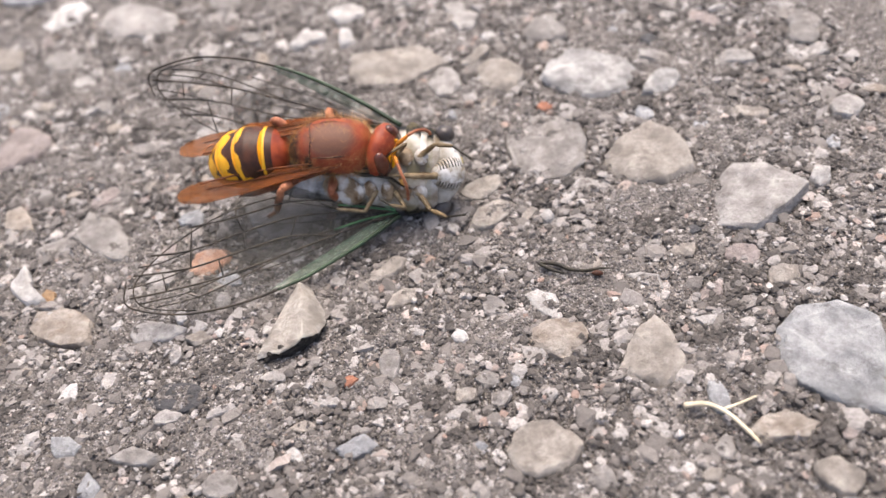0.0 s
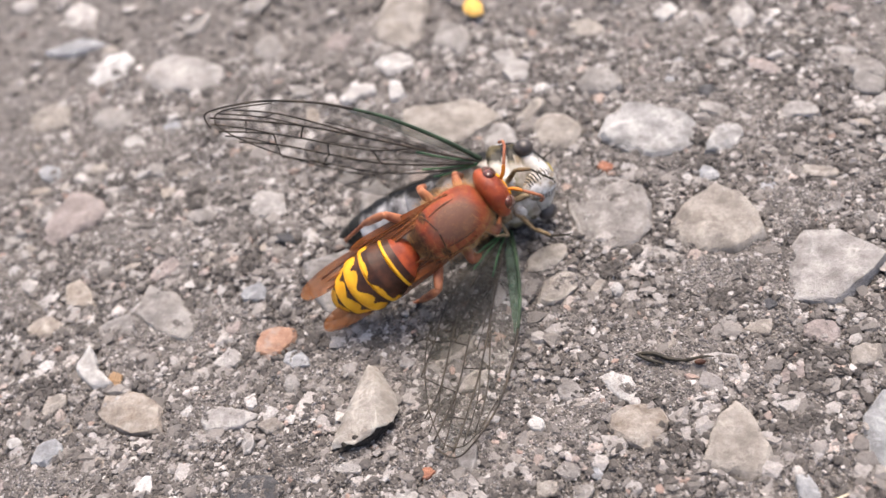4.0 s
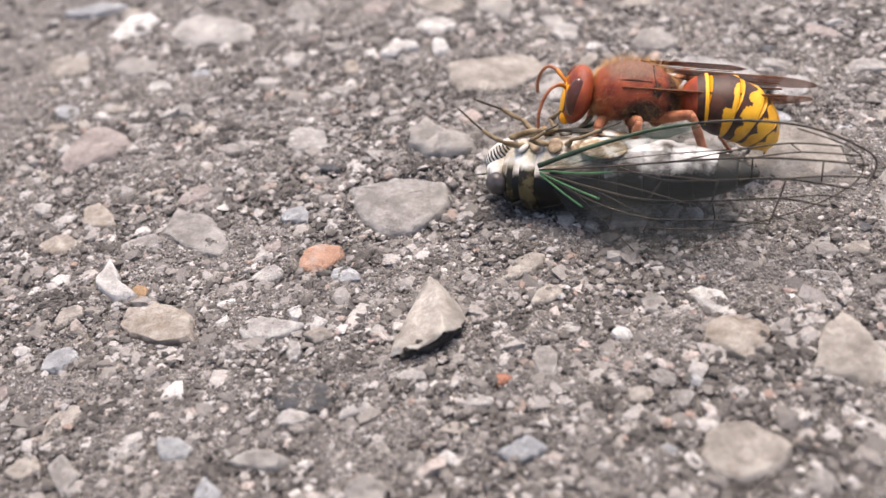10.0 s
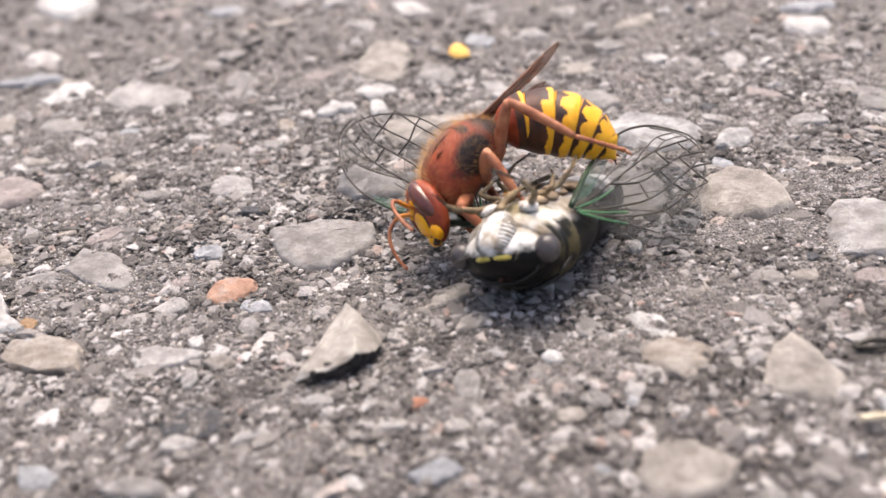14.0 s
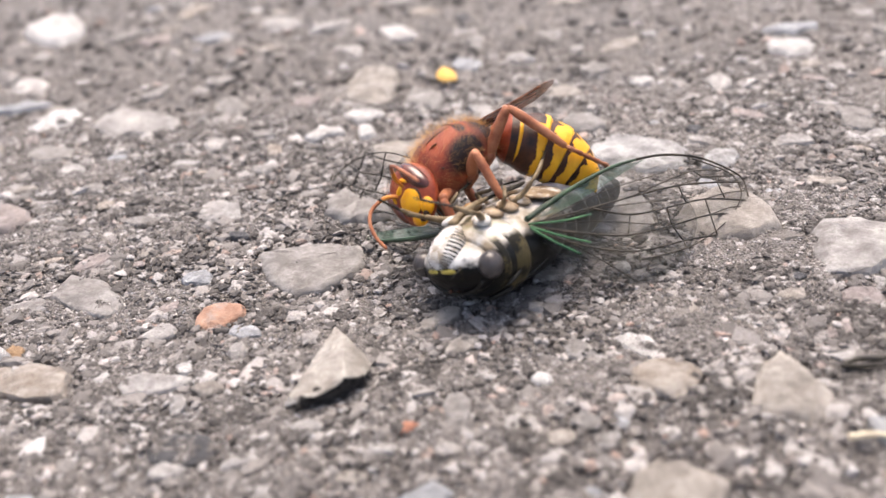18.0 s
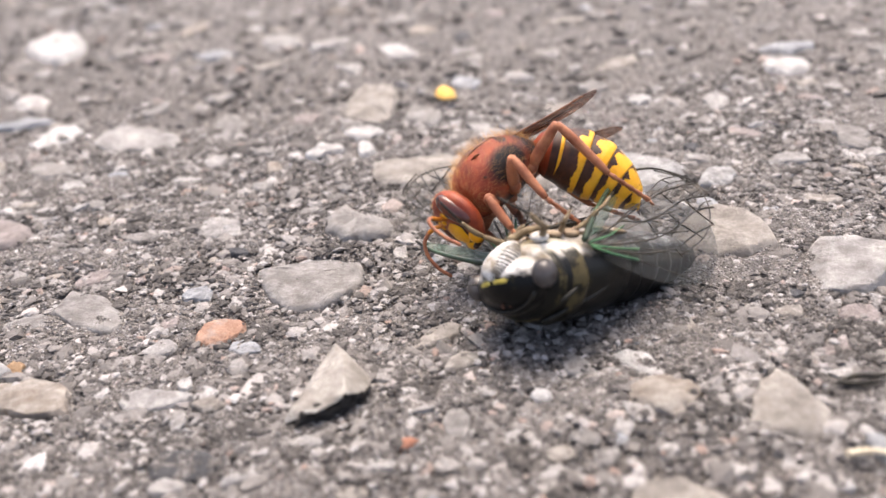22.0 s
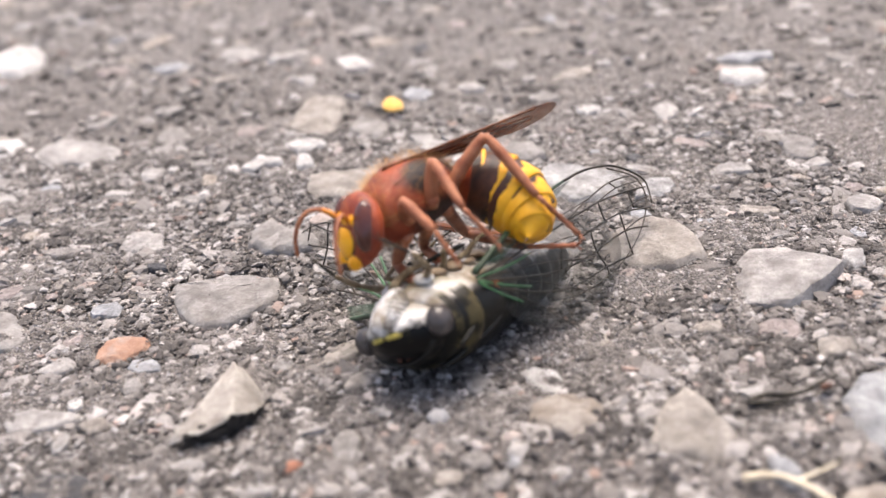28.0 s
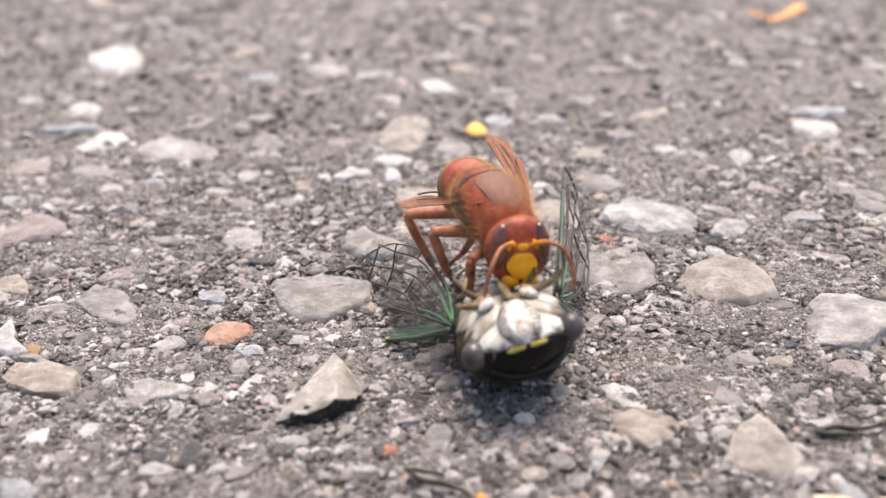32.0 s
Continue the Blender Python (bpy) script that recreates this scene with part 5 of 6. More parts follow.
        plate(bm, [(p[0], p[1]) for p in bend([(*q, 0) for q in out_h + out_h[:1]], 3)[:-1]], 0.05)
        hind = part("hindwing", bm, SMOKY, root, "smoky fan-shaped hindwing", smooth=False)
        hind.location = Vector((3.2, s * 4.8, -1.6)) * MM * GROW
        for k in range(5):
            bm = bmesh.new()
            f = k / 4
            tip = Vector((19.0 - 11 * f ** 1.5, -0.6 - 9 * f ** 0.8, 0)) * 0.97
            tube(bm, bend([(0, 0, 0), tip * 0.5 + Vector((0, 0.5, 0)), tip], 3), 0.06, 6)
            part("vein", bm, WING_VEIN, hind)
        hinds.append(hind)
    return root, head, legs, wings, hinds


GROW = CICADA
cicada, cicada_head, cicada_legs, cicada_wings, cicada_hinds = build_cicada()


GROW = 1.0


# ---- loose things on the asphalt ----
def loose_mesh(name, bm, material, label, category, smooth=True):
    return tagged(part(name, bm, material, None, label, smooth), label, category)


def pyramid_stone():
    """A loose wedge of pale limestone, ridge up, broken face to the front."""
    corners = [(-16.5, -9.5, 0.1), (-15.9, -9.0, 0.9), (-12.7, 1.6, 0.2), (-11.7, 1.3, 0.3), (-12.3, 0.8, 1.4), (-15.9, -6.0, -0.3), (-14.0, -0.8, -0.3),
               (-13.4, -9.7, 1.3), (-10.9, -8.6, 2.1), (-9.3, -7.4, 1.4), (-8.8, -5.0, 0.6), (-9.2, -3.0, 0.2), (-11.2, -2.4, 2.6),
               (-14.9, -9.3, -0.4), (-12.3, -8.9, -0.4), (-9.4, -6.6, -0.4), (-10.8, 0.4, -0.2)]
    bm = bmesh.new()
    for c in corners:
        bm.verts.new(c)
    bmesh.ops.convex_hull(bm, input=bm.verts)
    bmesh.ops.bevel(bm, geom=list(bm.edges), offset=0.16, segments=2, affect="EDGES", profile=0.6, clamp_overlap=True)
    bmesh.ops.triangulate(bm, faces=bm.faces)
    for _ in range(2):
        bmesh.ops.subdivide_edges(bm, edges=[e for e in bm.edges if e.calc_length() > 0.7], cuts=1)
        bmesh.ops.triangulate(bm, faces=bm.faces)
    bm.normal_update()
    # undercut front faces painted dark: clinging binder and the shade there
    for f in bm.faces:
        f.material_index = 1 if f.normal.z < 0.05 and f.normal.y < -0.15 else 0
    for v in bm.verts:
        dark = any(f.material_index for f in v.link_faces)
        v.co += 0.16 * noise.noise_vector(v.co * 0.7) + (0.22 if dark else 0.05) * noise.noise_vector(v.co * 2.6)
    crumb = bmesh.new()
    rng = random.Random(2)
    for k in range(70):
        f = rng.random()
        blob(crumb, (-15.2 + 5.8 * f + rng.uniform(-0.2, 0.2), -9.5 + 2.9 * f + rng.uniform(-0.4, 0.1), rng.uniform(0.0, 1.5) * math.sin(math.pi * min(1, f + 0.15))), [rng.uniform(0.15, 0.42) for _ in range(3)], pose(0, 0, 0, 40 * f, 90 * f, 70 * k), 7, 5)
    ob = loose_mesh("loose_stone", bm, [STONES["wedge"], SHADED_CRUST], "pale tan wedge-shaped stone lying loose on the asphalt", "stone")
    part("binder_crust", crumb, SHADED_CRUST, ob, "crumbly binder under the broken edge, painted dark for shade", smooth=False)
    return ob


def yellow_petal():
    bm = bmesh.new()
    plate(bm, [(1.6 * math.cos(a) * (1 + 0.15 * math.sin(3 * a)), 2.3 * math.sin(a)) for a in np.linspace(0, 2 * math.pi, 20, endpoint=False)], 0.25,
          lambda x, y: 0.12 * y * y + 0.1 * x)
    ob = loose_mesh("petal", bm, PETAL, "small bright yellow petal lying on the asphalt", "petal")
    ob.matrix_world = pose(2.6 * MM, 74.0 * MM, 1.3 * MM, 12, 6, 20)


def orange_leaf():
    bm = bmesh.new()
    plate(bm, [(7.5 * math.cos(a), 2.6 * math.sin(a) * (1 + 0.3 * math.cos(2 * a)) + 0.8 * math.sin(3 * a)) for a in np.linspace(0, 2 * math.pi, 28, endpoint=False)], 0.2,
          lambda x, y: 0.05 * x * x + 0.10 * y * y + 0.2 * math.sin(x))
    ob = loose_mesh("leaf", bm, ORANGE_LEAF, "curled dry orange leaf lying on the asphalt", "leaf")
    ob.matrix_world = pose(83.0 * MM, 172.0 * MM, 0.9 * MM, 8, -4, 12)


def straw():
    bm = bmesh.new()
    tube(bm, bend([(0, 0, 0.7), (2.6, -0.2, 0.9), (4.9, -2.0, 0.8), (7.2, -5.6, 0.5)], 4), [0.36, 0.33, 0.3, 0.3, 0.28, 0.27, 0.26, 0.26, 0.25, 0.24, 0.22, 0.2, 0.15], 8)
    tube(bm, bend([(4.3, -1.0, 0.8), (6.2, -0.6, 1.2), (8.0, -0.1, 1.6)], 3), [0.2, 0.18, 0.16, 0.15, 0.14, 0.12, 0.08], 8)
    ob = loose_mesh("straw", bm, STRAW, "short pale forked piece of dry straw", "straw")
    ob.matrix_world = pose(28.0 * MM, -20.6 * MM, 0.3 * MM) @ Matrix.Diagonal((0.85, 0.85, 0.8, 1))


def torn_leg(label, joint):
    """A leg torn off the cicada, dark and bent."""
    root = tagged(new("torn_leg"), label, "insect leg")
    bm = bmesh.new()
    tube(bm, bend([(-5, 0, 0.5), (-2.5, 0.5, 0.7), (0, 0.1, 0.6), (2.5, 0.2, 0.8)], 4), [0.15, 0.2, 0.28, 0.32, 0.35, 0.36, 0.36, 0.34, 0.32, 0.3, 0.28, 0.26, 0.25], 8)
    tube(bm, bend([(-5, 0, 0.5), (-3, -0.6, 0.5), (-0.5, -0.9, 0.5)], 3), [0.22, 0.26, 0.3, 0.3, 0.26, 0.22, 0.16], 8)
    part("shin", bm, VEIN, root)
    bm = bmesh.new()
    tube(bm, bend([(2.5, 0.2, 0.8), (4.5, 1.0, 1.2), (6.2, 1.2, 1.5)], 3), [0.3, 0.26, 0.22, 0.2, 0.16, 0.12, 0.08], 8)
    part("foot", bm, VEIN, root)
    bm = bmesh.new()
    blob(bm, (4.4, 0.3, 0.8), (0.9, 0.45, 0.4), pose(0, 0, 0, 0, 10, 25), 14, 10)
    part("hip", bm, joint, root, "broken hip joint")
    return root


pyramid_stone()
yellow_petal()
orange_leaf()
straw()
torn = torn_leg("dark bent cicada leg torn off, lying on the asphalt", DARK_BROWN)
dropped = torn_leg("short dark cicada leg with an amber joint, bitten off and dropped", AMBER_JOINT)


torn.scale = dropped.scale = (0.74, 0.74, 0.74)


# ---- what moves ----
def stand(place, ahead, up):
    """A pose from a place in millimetres, the way ahead (x) and the way up (z)."""
    x = Vector(ahead).normalized()
    z = Vector(up)
    z = (z - x * z.dot(x)).normalized()
    m = Matrix((x, z.cross(x), z)).transposed().to_4x4()
    m.translation = Vector(place) * MM
    return m


def motions():
    """The struggle: the hornet on the cicada, its head, abdomen, wings and legs; the cicada and its wings."""
    # seconds, thorax, ahead, up, bend at the waist and ring by ring, left wing, right wing, way of the face
    hornet_rows = [
        (0, (-7.5, 13.4, 10.7), (1.00, -0.04, -0.04), (0.01, -0.54, 0.84), (1, 14), (-0.98, -0.08, -0.18), (-0.98, -0.07, -0.18), (0.93, -0.33, -0.17)),
        (0.5, (-3.0, 9.4, 11.0), (0.96, -0.15, 0.26), (-0.29, -0.29, 0.91), (2, 8), (-0.95, 0.16, 0.10), (-0.95, -0.16, 0.10), (0.93, 0.19, -0.32)),
        (1, (-2.6, 11.2, 11.3), (0.97, 0.19, 0.11), (0.08, -0.77, 0.63), (5, 12), (-0.97, 0.02, -0.24), (-0.98, 0.03, -0.19), (0.90, 0.40, 0.19)),
        (1.5, (0.2, 11.2, 11.2), (0.98, 0.08, 0.19), (-0.15, -0.33, 0.93), (-6, 4), (-0.95, 0.16, 0.10), (-0.95, -0.16, 0.10), (0.90, 0.23, -0.36)),
        (2, (-1.9, 10.2, 11.1), (0.95, 0.25, 0.20), (-0.00, -0.62, 0.79), (5, 12), (-0.98, -0.02, -0.20), (-0.96, -0.03, -0.28), (0.95, 0.30, 0.05)),
        (3, (-2.5, 8.7, 11.0), (0.91, 0.36, 0.21), (0.12, -0.71, 0.69), (4, 13), (-0.94, 0.10, -0.32), (-0.96, 0.05, -0.29), (0.86, 0.49, 0.16)),
        (3.5, (-2.6, 9.4, 11.3), (0.91, 0.36, 0.22), (0.12, -0.72, 0.68), (7, 11), (-0.94, 0.05, -0.33), (-0.94, 0.08, -0.32), (0.92, 0.22, 0.31)),
        (5.5, (8.5, 21.1, 11.0), (0.54, 0.80, 0.25), (0.20, -0.41, 0.89), (13, 2), (-0.96, -0.04, 0.29), (-0.98, -0.09, 0.17), (0.21, 0.95, -0.23)),
        (6, (9.1, 18.7, 11.1), (0.67, 0.70, 0.24), (-0.02, -0.31, 0.95), (17, 3), (-0.94, -0.07, 0.35), (-0.96, -0.21, 0.20), (0.60, 0.80, 0.06)),
        (6.5, (8.2, 18.8, 10.9), (-0.05, 1.00, 0.00), (0.51, 0.03, 0.86), (27, 8), (-0.98, -0.02, 0.12), (-0.97, -0.12, 0.10), (-0.09, 0.92, -0.37)),
        (7, (9.6, 16.3, 9.2), (-0.68, 0.60, 0.42), (0.73, 0.52, 0.44), (56, 4), (-0.93, 0.33, -0.14), (-0.97, -0.26, -0.00), (-0.96, 0.28, 0.04)),
        (7.5, (5.3, 17.4, 9.8), (-0.90, 0.43, 0.01), (0.25, 0.50, 0.83), (20, 14), (-0.95, 0.16, -0.02), (-0.95, -0.16, -0.02), (-0.87, -0.10, -0.48)),
        (8, (3.8, 17.2, 10.4), (-0.98, 0.20, 0.02), (0.12, 0.51, 0.85), (30, 7), (-0.97, -0.01, -0.22), (-0.98, -0.04, -0.17), (-1.00, -0.06, 0.05)),
        (9, (7.4, 17.6, 11.0), (-0.99, -0.10, -0.04), (-0.06, 0.23, 0.97), (13, 12), (-0.79, 0.57, 0.22), (-0.98, -0.10, -0.16), (-1.00, -0.08, 0.06)),
        (9.5, (8.3, 18.7, 10.6), (-1.00, -0.05, -0.05), (-0.06, 0.19, 0.98), (8, 12), (-0.95, 0.16, -0.02), (-0.95, -0.16, -0.02), (-0.80, -0.19, -0.57)),
        (10, (12.1, 18.8, 10.3), (-0.98, 0.17, 0.06), (0.06, -0.00, 1.00), (-3, 15), (-0.98, -0.16, -0.14), (-0.99, -0.01, -0.13), (-0.98, 0.09, 0.20)),
        (10.5, (8.6, 20.4, 10.4), (-0.97, -0.04, -0.23), (-0.23, 0.14, 0.96), (28, 12), (-0.95, 0.16, -0.02), (-0.95, -0.16, -0.02), (-0.79, -0.23, -0.56)),
        (11, (5.6, 21.3, 10.6), (-0.90, -0.19, -0.39), (-0.41, 0.09, 0.91), (24, 10), (-0.97, 0.26, 0.00), (-0.97, -0.26, 0.00), (-0.94, -0.23, -0.24)),
        (11.5, (4.2, 17.4, 10.5), (-0.86, -0.25, -0.45), (-0.52, 0.43, 0.74), (24, 7), (-0.95, -0.32, 0.03), (-0.86, -0.51, 0.02), (-0.67, -0.48, -0.57)),
        (12, (5.0, 13.6, 10.3), (-0.83, -0.41, -0.38), (-0.53, 0.38, 0.76), (26, 8), (-0.99, -0.05, -0.14), (-0.96, -0.16, -0.22), (-0.93, -0.34, -0.12)),
        (12.5, (2.3, 11.9, 10.6), (-0.72, -0.31, -0.62), (-0.69, 0.37, 0.62), (26, 9), (-1.00, -0.04, -0.03), (-0.97, -0.26, -0.03), (-0.54, -0.59, -0.59)),
        (13, (3.6, 12.3, 11.4), (-0.68, -0.59, -0.43), (-0.70, 0.35, 0.63), (33, 13), (-0.95, -0.32, -0.08), (-0.87, -0.48, -0.11), (-0.75, -0.54, -0.39)),
        (14, (0.3, 11.8, 10.2), (-0.61, -0.43, -0.66), (-0.79, 0.33, 0.52), (46, 12), (-0.89, -0.42, -0.19), (-0.76, -0.61, -0.23), (-0.84, -0.50, -0.20)),
        (15, (-0.3, 10.0, 10.7), (-0.45, -0.47, -0.76), (-0.88, 0.11, 0.46), (48, 14), (-0.81, -0.53, -0.25), (-0.69, -0.63, -0.35), (-0.81, -0.52, -0.26)),
        (15.5, (0.3, 9.9, 11.3), (-0.50, -0.32, -0.80), (-0.86, 0.26, 0.44), (58, 11), (-0.80, -0.54, -0.26), (-0.68, -0.66, -0.31), (-0.79, -0.58, -0.20)),
        (17.5, (0.4, 10.5, 11.4), (-0.62, -0.08, -0.78), (-0.75, 0.33, 0.56), (58, 7), (-0.79, -0.58, -0.19), (-0.58, -0.78, -0.26), (-0.69, -0.72, -0.07)),
        (18, (0.8, 16.3, 11.0), (-0.76, -0.44, -0.47), (-0.64, 0.39, 0.67), (53, 9), (-0.87, -0.46, -0.18), (-0.73, -0.65, -0.19), (-0.68, -0.69, 0.26)),
        (19, (0.4, 12.4, 11.7), (-0.51, -0.05, -0.86), (-0.82, 0.35, 0.46), (69, 6), (-0.79, 0.50, -0.36), (-0.62, -0.66, -0.43), (-0.75, -0.42, -0.50)),
        (20, (1.6, 13.9, 11.5), (-0.65, -0.19, -0.74), (-0.76, 0.20, 0.62), (54, 11), (-0.71, 0.68, -0.18), (-0.63, -0.65, -0.43), (-0.67, -0.50, -0.55)),
        (21, (3.3, 14.7, 12.1), (-0.62, -0.72, -0.30), (-0.73, 0.40, 0.56), (60, 9), (-0.90, -0.37, -0.23), (-0.85, -0.38, -0.35), (-0.41, -0.90, -0.13)),
        (22, (5.3, 15.1, 11.5), (-0.76, -0.48, -0.44), (-0.64, 0.50, 0.58), (57, 9), (-0.91, -0.40, -0.14), (-0.88, -0.30, -0.36), (-0.66, -0.62, -0.43)),
        (23, (3.6, 8.3, 11.4), (-0.65, -0.17, -0.74), (-0.73, 0.41, 0.55), (67, 4), (-0.89, -0.39, -0.22), (-0.75, -0.62, -0.22), (-0.53, -0.73, -0.44)),
        (23.5, (6.3, 8.3, 11.4), (-0.51, -0.46, -0.73), (-0.86, 0.28, 0.43), (60, 9), (-0.93, 0.01, -0.36), (-0.86, -0.37, -0.36), (-0.05, -0.95, -0.32)),
        (24, (8.7, 13.9, 13.1), (-0.57, -0.82, -0.07), (-0.56, 0.32, 0.76), (51, 6), (-0.98, -0.12, -0.16), (-0.87, -0.33, -0.36), (0.15, -0.96, 0.24)),
        (24.5, (7.5, 8.1, 14.1), (-0.10, -0.83, -0.55), (-0.50, -0.44, 0.75), (45, 9), (-0.90, 0.28, -0.33), (-0.94, 0.01, -0.35), (0.10, -0.96, 0.26)),
        (25, (3.8, 6.4, 15.8), (0.24, -0.97, 0.04), (-0.77, -0.16, 0.62), (55, 8), (-0.90, -0.07, -0.44), (-0.90, 0.14, -0.42), (0.41, -0.72, 0.56)),
        (26, (6.4, 6.9, 15.3), (-0.28, -0.96, -0.03), (-0.36, 0.08, 0.93), (41, 4), (-0.90, -0.31, -0.30), (-0.94, -0.15, -0.29), (0.05, -0.82, 0.57)),
        (26.5, (6.2, 3.8, 14.3), (-0.47, -0.88, 0.08), (-0.19, 0.19, 0.96), (26, 2), (-0.94, -0.33, -0.08), (-0.70, -0.61, -0.36), (-0.46, -0.67, 0.59)),
        (28.5, (4.6, 6.7, 13.8), (-0.69, -0.71, -0.17), (-0.73, 0.66, 0.19), (58, 22), (-0.95, -0.04, -0.30), (-0.84, -0.34, -0.43), (-0.80, -0.60, -0.02)),
        (29, (1.3, 4.4, 14.4), (-0.41, -0.90, -0.17), (-0.17, -0.10, 0.98), (29, 12), (-0.97, -0.13, -0.19), (-0.94, -0.34, -0.05), (-0.04, -0.99, -0.16)),
        (29.5, (0.8, 3.8, 15.0), (0.14, -0.83, -0.54), (0.05, -0.54, 0.84), (60, 9), (-0.93, 0.07, -0.36), (-0.92, -0.17, -0.36), (0.10, -0.98, 0.16)),
        (30, (4.4, 3.5, 15.0), (0.60, -0.76, -0.27), (0.23, -0.16, 0.96), (36, 5), (-0.94, 0.26, -0.21), (-0.87, 0.14, -0.47), (0.36, -0.93, -0.01)),
        (30.5, (4.1, 3.5, 14.8), (0.52, -0.84, -0.20), (0.20, -0.10, 0.97), (36, 5), (-0.96, 0.10, -0.10), (-0.96, -0.10, -0.10), (0.15, -0.93, 0.15)),
        (31, (2.1, 4.5, 14.9), (0.62, -0.76, -0.20), (0.18, -0.10, 0.98), (36, 5), (-0.96, 0.18, -0.21), (-0.86, 0.06, -0.50), (0.44, -0.89, 0.14)),
        (31.5, (1.7, 7.9, 14.7), (0.45, -0.87, -0.22), (0.20, -0.10, 0.97), (36, 5), (-0.96, 0.10, -0.10), (-0.96, -0.10, -0.10), (0.19, -0.92, 0.34)),
        (32, (3.5, 6.3, 14.7), (0.46, -0.82, -0.35), (0.26, -0.26, 0.93), (36, 5), (-0.88, 0.38, -0.28), (-0.79, 0.12, -0.60), (0.24, -0.97, 0.01)),
    ]
    # seconds, thorax, ahead, up, left wing, right wing
    cicada_rows = [
        (0, (-4.4, 14.8, 6.0), (0.99, -0.05, -0.15), (-0.03, 0.86, -0.51), (-0.84, -0.55, 0.02), (-0.87, 0.40, 0.28)),
        (0.5, (-2.4, 17.6, 4.1), (0.97, -0.21, 0.14), (0.23, 0.51, -0.83), (-0.23, -0.91, 0.35), (-0.99, 0.13, 0.01)),
        (1, (-1.4, 20.3, 4.1), (0.94, -0.33, 0.09), (0.25, 0.48, -0.84), (0.10, -0.92, 0.37), (-0.91, -0.23, 0.34)),
        (1.5, (0.8, 20.4, 4.1), (0.97, -0.19, 0.14), (0.22, 0.51, -0.83), (-0.27, -0.93, 0.24), (-0.94, -0.17, 0.30)),
        (2, (-0.9, 21.3, 4.1), (0.96, -0.14, 0.26), (0.23, 0.91, -0.34), (-0.11, -0.97, 0.20), (-0.90, -0.27, 0.33)),
        (3, (-1.1, 21.0, 3.9), (0.96, -0.14, 0.25), (0.22, 0.93, -0.29), (0.02, -0.99, 0.16), (-0.90, -0.27, 0.34)),
        (3.5, (-1.2, 22.2, 3.8), (0.97, -0.11, 0.22), (0.15, 0.97, -0.19), (-0.08, -0.99, 0.09), (-0.88, -0.27, 0.39)),
        (5.5, (5.5, 24.4, 6.9), (0.76, 0.65, 0.07), (-0.13, 0.25, -0.96), (0.42, -0.85, 0.32), (-0.51, 0.86, -0.03)),
        (6, (4.3, 21.9, 7.2), (0.48, 0.87, -0.13), (-0.15, -0.06, -0.99), (0.43, -0.81, 0.39), (-0.95, -0.12, -0.29)),
        (6.5, (1.7, 17.6, 7.2), (0.09, 0.99, 0.08), (0.28, 0.05, -0.96), (0.24, -0.97, 0.09), (0.00, -0.90, 0.43)),
        (7, (2.1, 13.4, 7.4), (-0.24, 0.97, -0.08), (0.47, 0.05, -0.88), (0.95, -0.32, -0.02), (0.10, -0.97, 0.24)),
        (7.5, (0.2, 13.0, 6.7), (-0.80, 0.60, -0.06), (0.08, 0.01, -1.00), (0.91, 0.36, -0.20), (0.46, -0.89, 0.03)),
        (8, (0.0, 10.0, 7.0), (-0.87, 0.40, -0.29), (0.03, -0.53, -0.85), (0.88, 0.46, -0.10), (0.96, -0.17, -0.22)),
        (9, (4.5, 14.0, 3.8), (-1.00, 0.04, -0.07), (0.04, -0.46, -0.89), (0.94, 0.32, -0.13), (0.98, -0.16, -0.10)),
        (9.5, (6.7, 16.0, 3.8), (-0.98, -0.17, 0.14), (-0.15, 0.03, -0.99), (0.89, 0.41, -0.18), (1.00, 0.00, -0.05)),
        (10, (6.4, 13.6, 4.0), (-0.93, 0.34, -0.11), (0.03, -0.23, -0.97), (0.92, 0.36, -0.17), (0.92, -0.25, 0.30)),
        (10.5, (6.6, 12.5, 4.1), (-0.99, -0.12, 0.12), (-0.12, -0.01, -0.99), (0.89, 0.43, -0.13), (0.99, -0.11, 0.01)),
        (11, (7.3, 11.7, 5.5), (-0.97, -0.26, -0.03), (0.07, -0.15, -0.99), (0.20, 0.97, -0.16), (0.89, 0.45, 0.06)),
        (11.5, (9.2, 11.3, 5.4), (-0.85, -0.51, 0.12), (-0.06, -0.13, -0.99), (-0.44, 0.89, -0.11), (0.84, 0.54, 0.02)),
        (12, (10.8, 10.8, 5.4), (-0.86, -0.50, -0.01), (0.19, -0.29, -0.94), (-0.57, 0.81, -0.13), (0.91, 0.40, 0.11)),
        (12.5, (10.5, 10.7, 5.0), (-0.55, -0.83, 0.05), (0.15, -0.16, -0.97), (-0.60, 0.78, -0.18), (0.68, 0.73, -0.03)),
        (13, (10.3, 10.5, 4.6), (-0.52, -0.84, 0.15), (0.27, -0.33, -0.91), (-0.71, 0.69, -0.17), (0.44, 0.89, -0.12)),
        (14, (8.3, 7.9, 4.0), (-0.53, -0.82, 0.20), (0.15, -0.32, -0.93), (-0.61, 0.78, -0.11), (0.47, 0.88, -0.03)),
        (15, (8.3, 8.3, 4.1), (-0.56, -0.80, 0.23), (0.23, -0.42, -0.88), (-0.66, 0.72, -0.21), (0.43, 0.90, 0.00)),
        (15.5, (8.8, 8.8, 4.3), (-0.62, -0.77, 0.14), (0.27, -0.38, -0.88), (-0.64, 0.76, -0.09), (0.50, 0.87, -0.01)),
        (17.5, (8.0, 8.6, 4.1), (-0.57, -0.81, 0.12), (0.10, -0.22, -0.97), (-0.56, 0.66, -0.50), (0.60, 0.79, 0.07)),
